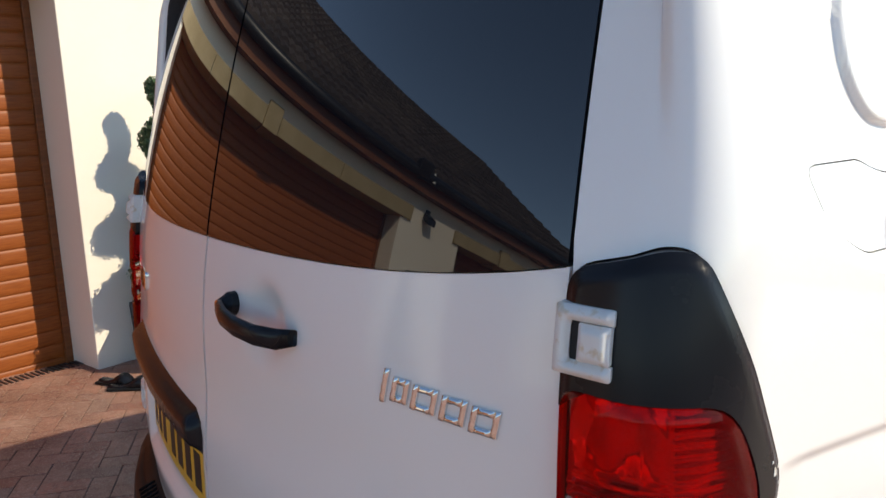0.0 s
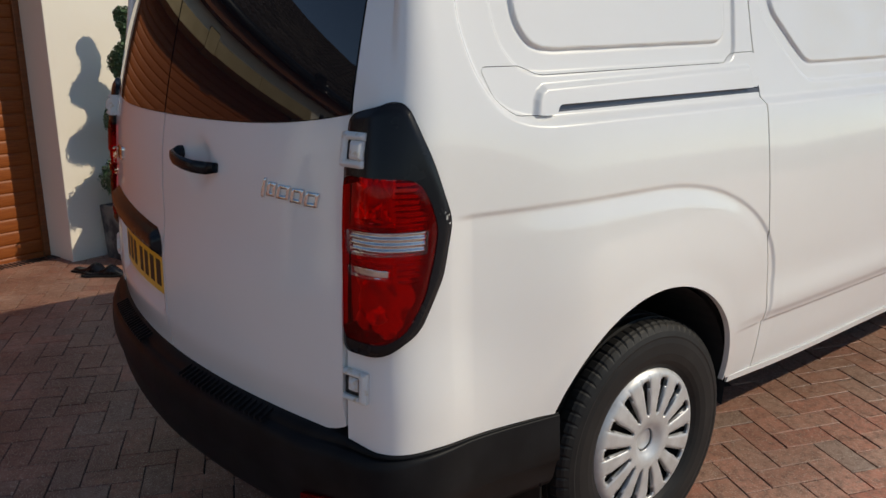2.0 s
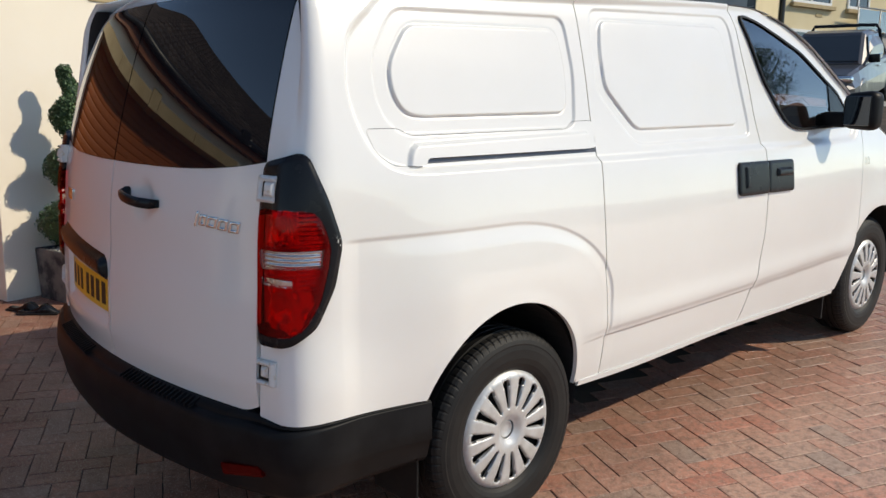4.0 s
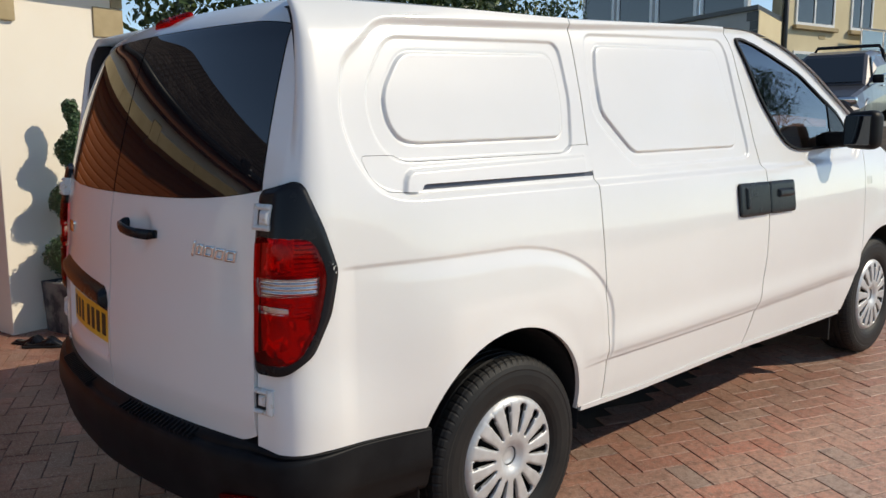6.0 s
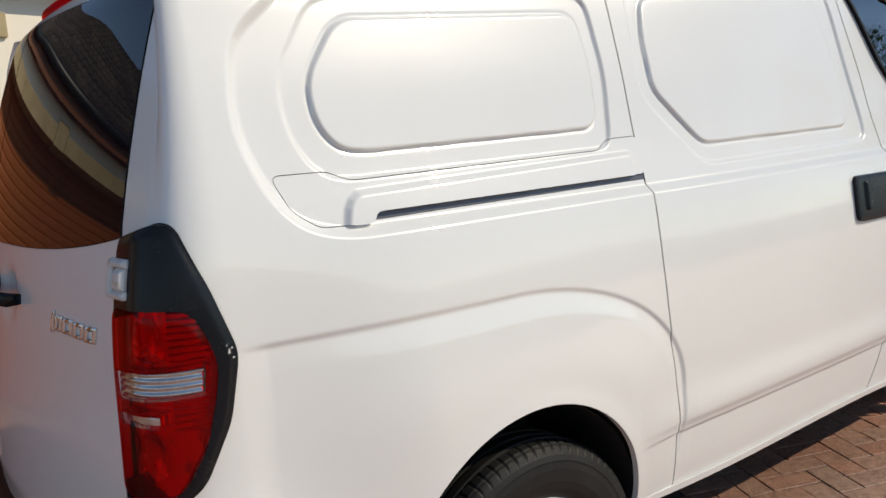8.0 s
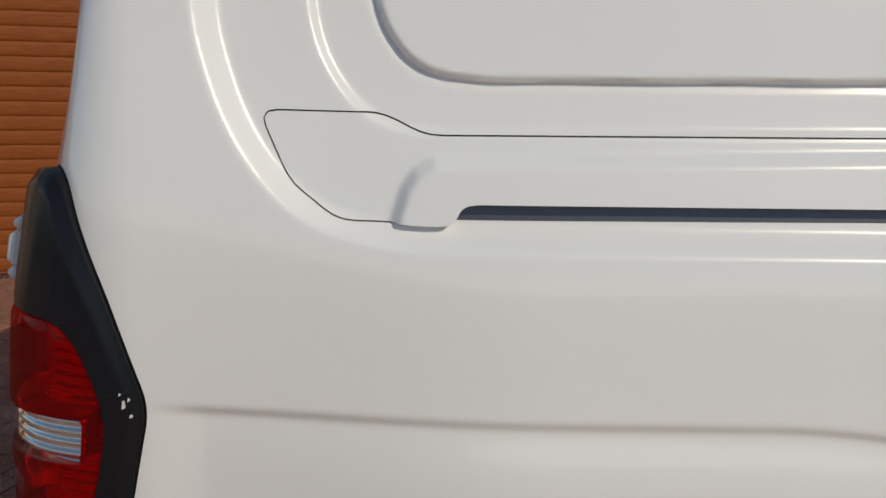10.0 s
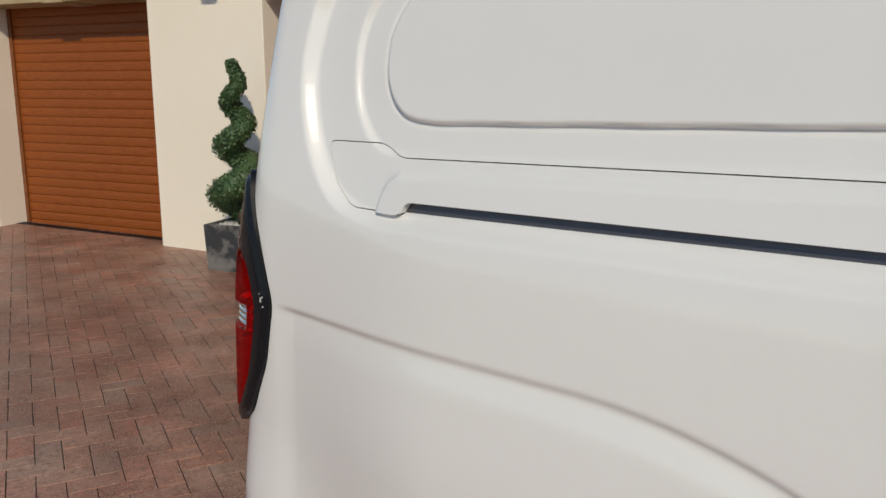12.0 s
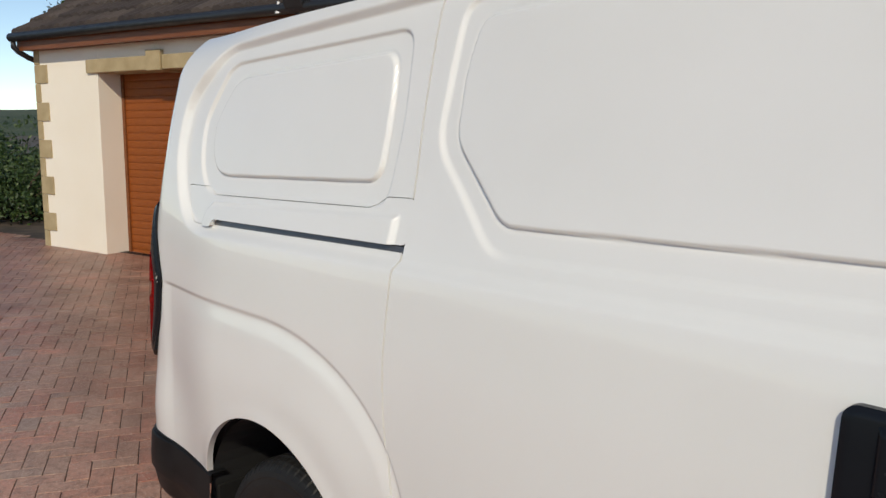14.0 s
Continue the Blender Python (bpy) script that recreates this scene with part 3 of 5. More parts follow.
def van():
    v = thing("van", "white panel van with black bumper, parked on the block paving", "van")
    P = M["paint"]
    for mir in (False, True):
        fine = 1.0 if not mir else 2.6
        lamp_cut = lambda s, z: sdf(LAMP, s, z, 0.004)

        def quarter(s, z):
            y = y_of_s(s)
            f = np.maximum.reduce([pillar(z) + 0.003 - s, away(s - gap_one(z)), sill_low(s) - z, z - top_z(s), -lamp_cut(s, z) + 0.002, -arch_rear(y, z)])
            if not mir:
                f = np.maximum(f, -np.minimum(sdf(RAIL_PIECE, y, z) - 0.0017, sdf(SLOT, y, z)))
            return f
        panel("quarter_panel", quarter, (S_EDGE - 0.10, float(s_of_y(0.56)), 0.40, 1.90), 0.0038 * (1 if not mir else 1.4), P, v, "white pressed steel quarter panel", relief, mirror=mir)
        if not mir:
            def rail_relief(s, z):
                y = y_of_s(s)
                return relief(s, z) + 0.013 * step(sdf(RAIL_BLOCK, y, z, 0.008), 0.014)
            panel("slide_rail", lambda s, z: sdf([(-0.436, 1.306), (-0.436, 1.328), (0.42, 1.333), (0.42, 1.318)], y_of_s(s), z), (float(s_of_y(-0.45)), float(s_of_y(0.43)), 1.30, 1.34), 0.006, M["gunmetal"], v, "dark steel slide rail", lambda s, z: -0.024 + 0 * s, lip=0.006)
            panel("rail_cover", lambda s, z: sdf(RAIL_PIECE, y_of_s(s), z), (float(s_of_y(-0.66)), float(s_of_y(0.43)), 1.28, 1.45), 0.0035, P, v, "white sliding-door rail cover", rail_relief)
        slide = panel("sliding_door", lambda s, z: np.maximum.reduce([away(gap_one(z) - s), away(s - gap_two(z), 0.0042), 0.450 + sill_rise(s) - z, z - top_z(s) + 0.004]),
              (float(s_of_y(0.38)), float(s_of_y(1.76)), 0.42, 1.975), 0.0046 * (1 if not mir else 4), P, v, "white sliding side door", relief, mirror=mir)
        front = panel("front_door", lambda s, z: np.maximum.reduce([away(gap_two(z) - s, 0.0042), away(s - gap_three(z)), 0.450 + sill_rise(s) - z, z - top_z(s) + 0.012, -sdf(WINDOW, y_of_s(s), z, 0.011)]),
              (float(s_of_y(1.45)), float(s_of_y(2.88)), 0.42, 1.975), 0.010 * fine, P, v, "white cab door", relief, mirror=mir)
        panel("door_window", lambda s, z: sdf(WINDOW, y_of_s(s), z, 0.002), (float(s_of_y(1.55)), float(s_of_y(2.76)), 1.37, 1.93), 0.02, M["glass"], front, "cab door glass", lambda s, z: -0.016 + 0 * s, lip=0.004, mirror=mir)
        panel("window_seal", lambda s, z: np.maximum(sdf(WINDOW, y_of_s(s), z, 0.0125), -sdf(WINDOW, y_of_s(s), z, 0.001)), (float(s_of_y(1.55)), float(s_of_y(2.76)), 1.37, 1.935), 0.007 * fine, M["plastic"], front, "black rubber window seal", lambda s, z: -0.008 + 0 * s, lip=0.02, mirror=mir)
        panel("quarter_light_post", lambda s, z: sdf([(2.50, 1.395), (2.72, 1.405), (2.735, 1.47), (2.62, 1.575), (2.50, 1.635)], y_of_s(s), z), (float(s_of_y(2.47)), float(s_of_y(2.76)), 1.38, 1.66), 0.012, M["gloss"], front, "black mirror mounting panel", lambda s, z: -0.011 + 0 * s, mirror=mir)
        panel("front_wing", lambda s, z: np.maximum.reduce([away(gap_three(z) - s), y_of_s(s) - 3.93, 0.50 - z, z - top_z(s) + 0.02, -arch_front(y_of_s(s), z)]),
              (float(s_of_y(2.60)), float(s_of_y(3.94)), 0.49, 1.60), 0.012 * fine, P, v, "white front wing", relief, mirror=mir)
        # sill and dark inner shell behind all gaps
        panel("sill", lambda s, z: np.maximum.reduce([0.358 - y_of_s(s), y_of_s(s) - 2.64, 0.427 + sill_rise(s) - z, z - 0.4482 - sill_rise(s)]), (float(s_of_y(0.33)), float(s_of_y(2.72)), 0.42, 0.500), 0.007, P, v, "white sill edge", lambda s, z: -0.001 + 0 * s, lip=0.03, mirror=mir)
        panel("inner_shell", lambda s, z: np.maximum.reduce([0.43 + sill_rise(s) - z, z - top_z(s) + 0.03, -arch_rear(y_of_s(s), z) + 0.01, -arch_front(y_of_s(s), z) + 0.01, -sdf(WINDOW, y_of_s(s), z, 0.03), 0.62 - z - 9 * (y_of_s(s) > -0.30), y_of_s(s) - 3.85]), (0.0, float(s_of_y(3.86)), 0.40, 1.93), 0.03, M["cavity"], v, "dark inner body shell", lambda s, z: -0.034 + 0 * s, lip=0.02, mirror=mir)

        # rear door with its flush privacy glass
        low = lambda s, z: np.maximum.reduce([away(-s + 0.001), away(s - S_EDGE), DOOR_LOW + 0.030 * np.clip((s - 0.72) / 0.1, 0, 1) ** 2 - z, z - win_low(s) + 0.002])
        door = panel("rear_door", low, (0.0, S_EDGE + 0.01, 0.59, 1.335), 0.008 * (1.0 if not mir else 1.3), P, v, "white rear barn door, shut", rear_relief if not mir else left_relief, mirror=mir)
        panel("rear_window", lambda s, z: np.maximum.reduce([away(-s + 0.001), away(s - S_EDGE + 0.0015), win_low(s) - z, z - glass_top(s)]),
              (0.0, S_EDGE + 0.01, 1.27, 1.82), 0.014, M["tint"], door, "black privacy glass", lambda s, z: 0.002 + 0 * s, lip=0.012, mirror=mir)
        panel("rear_header", lambda s, z: np.maximum.reduce([away(-s), away(s - S_EDGE + 0.0015), glass_top(s) + 0.003 - z, z - top_z(s)]), (0.0, S_EDGE, 1.78, 1.895), 0.008, P, v, "white steel header over the rear doors", lip=0.014, mirror=mir)
        # tail lamp
        lamp = panel("tail_lamp", lambda s, z: np.maximum(lamp_cut(s, z), -sdf(RED, s, z, 0.006)), (S_EDGE, S_EDGE + 0.275, 0.80, 1.36), 0.0055 * (1 if not mir else 2), M["gloss"], v, "tail lamp with black surround and red lens",
                     lambda s, z: lamp_out(s) + 0.005 + 0.007 * step(lamp_cut(s, z), 0.016), lip=0.045, mirror=mir)
        clear_f = lambda s, z: np.minimum(sdf(CLEAR, s, z), sdf(CLEAR2, s, z))
        panel("red_lens", lambda s, z: np.maximum(sdf(RED, s, z, 0.004), -clear_f(s, z) + 0.001), (S_EDGE, S_EDGE + 0.23, 0.84, 1.215), 0.0055, M["red_lens"], lamp, "red plastic lens", lambda s, z: lamp_out(s) + 0.011 + 0.003 * step(sdf(RED, s, z, 0.004), 0.012), lip=0.006, mirror=mir)
        panel("reversing_lens", lambda s, z: sdf(CLEAR, s, z), (S_EDGE, S_EDGE + 0.23, 1.03, 1.105), 0.0045, M["clear_lens"], lamp, "clear ribbed lens", lambda s, z: lamp_out(s) + 0.0145 + 0.0005 * np.sin(z * 900), lip=0.006, mirror=mir)
        panel("reversing_lens", lambda s, z: sdf(CLEAR2, s, z), (S_EDGE, S_EDGE + 0.15, 0.98, 1.025), 0.0035, M["clear_lens"], lamp, "clear ribbed lens", lambda s, z: lamp_out(s) + 0.0145 + 0.0005 * np.sin(z * 900), lip=0.006, mirror=mir)

        def bowls(s, z):
            d = lamp_out(s) - 0.020 + 0.023 * step(clear_f(s, z) - 0.003, 0.005)
            for cs, cz in ((0.075, 1.135), (0.075, 0.925)):
                d = d - 0.009 * np.clip(1 - ((s - S_EDGE - cs) / 0.05) ** 2 - ((z - cz) / 0.045) ** 2, 0, 1)
            a = s - S_EDGE
            d = d - 0.005 * ((a > 0.055) & (a < 0.092) & (z > 1.10)) - 0.004 * ((a > 0.092) & (a < 0.125) & (z > 1.09))
            ribs = np.abs(((z / 0.0125) % 1.0) - 0.5) * 0.010
            d = d + ribs * (((a > 0.130) & (z > 0.975)) | (np.abs(z - 1.066) < 0.032))
            d = d + 0.0022 * np.sin(a * 95) * np.sin(z * 58 + 1.0) * (np.abs(z - 1.045) > 0.06)
            return d
        panel("reflector", lambda s, z: sdf(RED, s, z, 0.008), (S_EDGE, S_EDGE + 0.23, 0.83, 1.215), 0.0022 if not mir else 0.008, M["reflector"], lamp, "silver reflector behind the lens", bowls, lip=0.0, mirror=mir)

    # roof, carried from the skin's top edge to the middle
    ss = np.r_[np.linspace(0, S_EDGE, 26), np.linspace(S_EDGE, S_SIDE, 14)[1:], np.linspace(S_SIDE, float(s_of_y(2.0)), 44)[1:]]
    edge = skin(ss, top_z(ss))
    aim_y = np.clip(edge[:, 1], -0.15, 2.0)
    q = np.linspace(0, 1, 26)
    verts, faces = [], []
    for sign in (1, -1):
        n0 = len(verts)
        for e, ay in zip(edge, aim_y):
            for t in q:
                h = (0.022 + 0.65 * max(0.0, 1.96 - e[2])) * (1 - (1 - t) ** 2.6)
                verts.append((sign * e[0] * (1 - t), e[1] + (ay - e[1]) * t, e[2] - 0.004 + h + 0.02 * t * (1.7 - abs(ay - 0.9)) * 0.3))
        for i in range(len(ss) - 1):
            for j in range(len(q) - 1):
                a = n0 + i * len(q) + j
                f = (a, a + len(q), a + len(q) + 1, a + 1)
                faces.append(f if sign > 0 else f[::-1])
    mesh_object("roof", verts, faces, P, v, "white steel roof")
    return v


def ground_z(y):
    y = np.asarray(y, float)
    u = np.clip(-y, 0, 0.4)          # the fall of the drive levels out behind the van
    behind = -0.042 * u + 0.0675 * u * u + 0.012 * np.clip(-y - 0.4, 0, 14)
    return np.where(y < 0, behind, 0.042 * np.clip(y, 0, 18.6) + 0.00222 * np.clip(y, 0, 18.6) ** 2)


def gz(y):
    return float(ground_z(y))


def sweep(name, s_list, profile, material, parent, label="", mirror=False):
    """A moulding along the skin: profile(s) gives rows of (outwards, z)."""
    rows = []
    for s in s_list:
        pr = np.array(profile(s))
        rows.append(skin(np.full(len(pr), s), np.full(len(pr), 0.60), pr[:, 0]) * (1, 1, 0) + np.stack([0 * pr[:, 1], 0 * pr[:, 1], pr[:, 1]], 1))
    k = len(rows[0])
    verts = np.concatenate(rows)
    faces = [(i * k + j, (i + 1) * k + j, (i + 1) * k + j + 1, i * k + j + 1) for i in range(len(rows) - 1) for j in range(k - 1)]
    if mirror:
        verts = verts * np.array((-1, 1, 1))
        faces = [f[::-1] for f in faces]
    return mesh_object(name, verts, faces, material, parent, label)


def bumper_profile(s):
    y = float(y_of_s(s))
    o = float(np.interp(s, [0, 0.70, 0.86, 0.98, S_SIDE, S_SIDE + 0.3], [0.060, 0.056, 0.034, 0.014, 0.006, 0.004]))
    top = float(np.interp(s, [0, 0.80, 0.90, S_SIDE - 0.06, S_SIDE + 0.36], [0.605, 0.605, 0.596, 0.590, 0.568]))
    low = float(np.interp(s, [0, 0.6, 0.95, S_SIDE + 0.36], [0.350, 0.362, 0.366, 0.362]))
    r = min(o, 0.03)
    e = 0.022 * min(1.0, o / 0.06)
    rows = [(-0.05, top - 0.004), (-0.004, top - 0.002), (o * 0.5, top - 0.004 - e * 0.6), (o - r, top - 0.004 - e)]
    rows += [(o - r + r * math.sin(a), top - 0.004 - e - r * (1 - math.cos(a))) for a in np.linspace(0.3, math.pi / 2, 5)]
    rows += [(o + 0.004, top - 0.09), (o + 0.004, top - 0.13), (o - 0.004, (top + low) / 2 - 0.03), (o - 0.018, low + 0.02), (o - 0.030, low), (-0.06, low - 0.004)]
    return rows


def wheel(at, parent, turn=0.0):
    """Tyre with grooved tread and a slotted silver wheel trim, its outer face towards +x."""
    w = new("wheel")
    w.parent = parent
    w.matrix_local = at
    R = 0.347
    prof = [(0.205, -0.095), (0.24, -0.104), (0.285, -0.106), (0.318, -0.100), (0.336, -0.088), (0.343, -0.078)]
    for x0 in (-0.052, -0.018, 0.018, 0.052):
        prof += [(0.3465, x0 - 0.006), (0.339, x0 - 0.004), (0.339, x0 + 0.004), (0.3465, x0 + 0.006)]
    prof += [(0.343, 0.078), (0.339, 0.083), (0.336, 0.088), (0.331, 0.093), (0.318, 0.100), (0.305, 0.1045), (0.300, 0.1035), (0.285, 0.106), (0.255, 0.106), (0.235, 0.102), (0.222, 0.096), (0.212, 0.088), (0.205, 0.080)]
    vs, fs = lathe(prof, 360)
    # shoulder blocks: every third slice is pressed in to make the lateral grooves
    k = len(prof)
    out = []
    for i, (x, y, z) in enumerate(vs):
        a, j = divmod(i, k)
        r = prof[j][0]
        if a % 5 == 0 and r > 0.328 and abs(x) > 0.055:
            y, z = y * (r - 0.0035) / r, z * (r - 0.0035) / r
        out.append((x, y, z))
    tyre = mesh_object("tyre", out, fs, M["rubber"], w, "black road tyre", smooth=False)
    vs, fs = lathe([(0.205, 0.082), (0.190, 0.050), (0.0005, 0.045)], 48)
    rim = mesh_object("rim", vs, fs, M["cavity"], w, "dark steel rim")
    # trim: a dished disc with slots between the spokes
    n, rings = 14, np.r_[0.036, 0.040, 0.050, 0.058, 0.064, np.linspace(0.070, 0.190, 22), 0.196, 0.201, 0.204]
    per = 24
    verts, faces = [], []
    A = n * per
    for a in range(A):
        ph = (a % per) / per - 0.5
        th = 2 * math.pi * a / A + turn
        for r in rings:
            dish = 0.088 - 0.014 * math.exp(-((r - 0.036) / 0.018) ** 2) + 0.006 * math.sin(min(r / 0.2, 1) * math.pi) - 0.016 * max(0, (r - 0.185) / 0.02) ** 2
            wdt = 0.30 - 0.10 * (r - 0.08) / 0.1
            if 0.082 < r < 0.186:
                dish -= 0.004 * max(0.0, 1 - abs(abs(ph) - 0.21) / 0.07)
            verts.append((dish, r * math.cos(th), r * math.sin(th)))
    k = len(rings)
    for a in range(A):
        b = (a + 1) % A
        ph = ((a + 0.5) % per) / per - 0.5
        for i in range(k - 1):
            r = (rings[i] + rings[i + 1]) / 2
            hw = 0.105 + 0.055 * (r - 0.085) / 0.1
            slot = 0.082 < r < 0.187 and abs(ph) < hw and not (r > 0.181 and abs(ph) > hw * 0.8) and not (r < 0.089 and abs(ph) > hw * 0.7)
            if not slot:
                faces.append((a * k + i, b * k + i, b * k + i + 1, a * k + i + 1))
    me = mesh_object("wheel_trim", verts, faces, M["silver"], w, "silver slotted plastic wheel trim")
    sol = me.modifiers.new("thick", "SOLIDIFY")
    sol.thickness, sol.offset = 0.010, -1
    vs, fs = lathe([(0.036, 0.070), (0.0345, 0.078), (0.031, 0.081), (0.026, 0.0815), (0.025, 0.080), (0.0005, 0.082)], 32)
    mesh_object("hub_cap", vs, fs, M["silver"], me, "round centre cap")
    return w


def van_details(v):
    P = M["paint"]
    lows = np.r_[np.linspace(0, 0.75, 24), np.linspace(0.75, S_SIDE, 22)[1:], np.linspace(S_SIDE, float(s_of_y(-0.425)), 12)[1:]]
    for mir in (False, True):
        sweep("rear_bumper", lows, bumper_profile, M["plastic"], v, "black textured plastic rear bumper", mir)
    # ribbed step pads on the bumper's ledge
    for mir in (1, -1):
        for s0 in np.linspace(0.16, 0.56, 19):
            o = float(np.interp(s0, [0, 0.70], [0.060, 0.056]))
            q = skin(np.full(4, s0), np.full(4, 0.60), np.array([0.010, o - 0.008, o - 0.008, 0.010]))
            n = skin(np.full(1, s0 + 0.006), np.full(1, 0.60), np.array([0.010]))[0] - q[0]
            top = (0.6015, 0.5855)
            vs = []
            for lift in (-0.008, 0.0010):
                for k in (0, 1):
                    for w in (0, 1):
                        vs.append((mir * (q[k][0] + n[0] * w), q[k][1] + n[1] * w, top[k] + lift))
            fs = [(0, 1, 3, 2), (4, 6, 7, 5), (0, 4, 5, 1), (2, 3, 7, 6), (0, 2, 6, 4), (1, 5, 7, 3)]
            mesh_object("step_rib", vs, fs if mir > 0 else [f[::-1] for f in fs], M["plastic"], v, smooth=False)
    # red reflector in the bumper
    panel("bumper_reflector", lambda s, z: sdf([(0.715, 0.445), (0.845, 0.462), (0.858, 0.442), (0.725, 0.422)], s, z, 0.004), (0.69, 0.88, 0.40, 0.48), 0.01, M["red_lens"], v, "red bumper reflector", lambda s, z: np.interp(s, [0, 0.70, 0.86], [0.060, 0.056, 0.034]) + 0.0005, lip=0.02)
    # wheel houses and mud flaps
    for sx in (1, -1):
        for (cy, cz, r, x0) in ((ARCH_R[0], ARCH_R[1], 0.398, 0.55), (3.05, 0.545, 0.46, 0.55)):
            vs, fs = [], []
            k = 30
            for i in range(k + 1):
                a = math.pi * (-0.06 + 1.12 * i / k)
                for x in (x0, 0.960 if cy < 1 else 1.0):
                    vs.append((sx * x, cy + r * math.cos(a), cz + (r * 0.97) * math.sin(a)))
            for i in range(k):
                fs.append((2 * i, 2 * i + 1, 2 * i + 3, 2 * i + 2))
            c = len(vs)
            vs.append((sx * x0, cy, cz - 0.1))
            for i in range(k):
                fs.append((c, 2 * i, 2 * i + 2))
            mesh_object("wheel_house", vs, fs, M["cavity"], v, "black wheel house", smooth=False)
        part("mud_flap", boxes(((sx * 0.72, -0.452, 0.20), (sx * 0.945, -0.444, 0.52)), bevel=0.004), M["rubber"], v, "black rubber mud flap")
        part("mud_flap", boxes(((sx * 0.74, 2.575, 0.31), (sx * 0.945, 2.59, 0.57)), bevel=0.004), M["rubber"], v, "black rubber mud flap")
    part("underbody", boxes(((-0.80, -0.85, 0.36), (0.80, 3.7, 0.44)), bevel=0.01), M["cavity"], v, "dark underbody")
    for sx in (1, -1):
        for x, y, z, tr in ((0.858, -0.035, 0.357, 0.13), (0.868, 3.10, 0.500, 0.35)):
            wheel(pose(sx * x, y, z, 0, 0, 0 if sx > 0 else 180) @ Matrix.Scale(1.025, 4), v, tr)


def ground():
    ys = np.r_[-400, -120, np.arange(-40, -1.9, 1.0), np.arange(-1.0, 0.01, 0.05), np.arange(1.0, 40.1, 1.0), 60, 140, 600]
    xs = np.r_[-600, -150, np.arange(-40, 40.1, 2.0), 150, 600]
    zz = ground_z(np.clip(ys, -14, 30))
    verts = [(x, y, z - 0.0048) for y, z in zip(ys, zz) for x in xs]
    k = len(xs)
    faces = [(j * k + i, j * k + i + 1, (j + 1) * k + i + 1, (j + 1) * k + i) for j in range(len(ys) - 1) for i in range(k - 1)]
    return mesh_object("ground", verts, faces, M["sand"], None, "bedding sand and soil under the paving", kind="structure", category="ground")


WX, WK = -3.759, -0.257
WALL_TURN = math.degrees(math.atan2(-WK, 1))     # the garage stands a little askew to the van


def garage_pose():
    """Local frame: origin at the wall's face by the van's rear axle, y along the wall, x out towards the drive, z up."""
    return pose(WX, 0, 0, 0, 0, WALL_TURN)


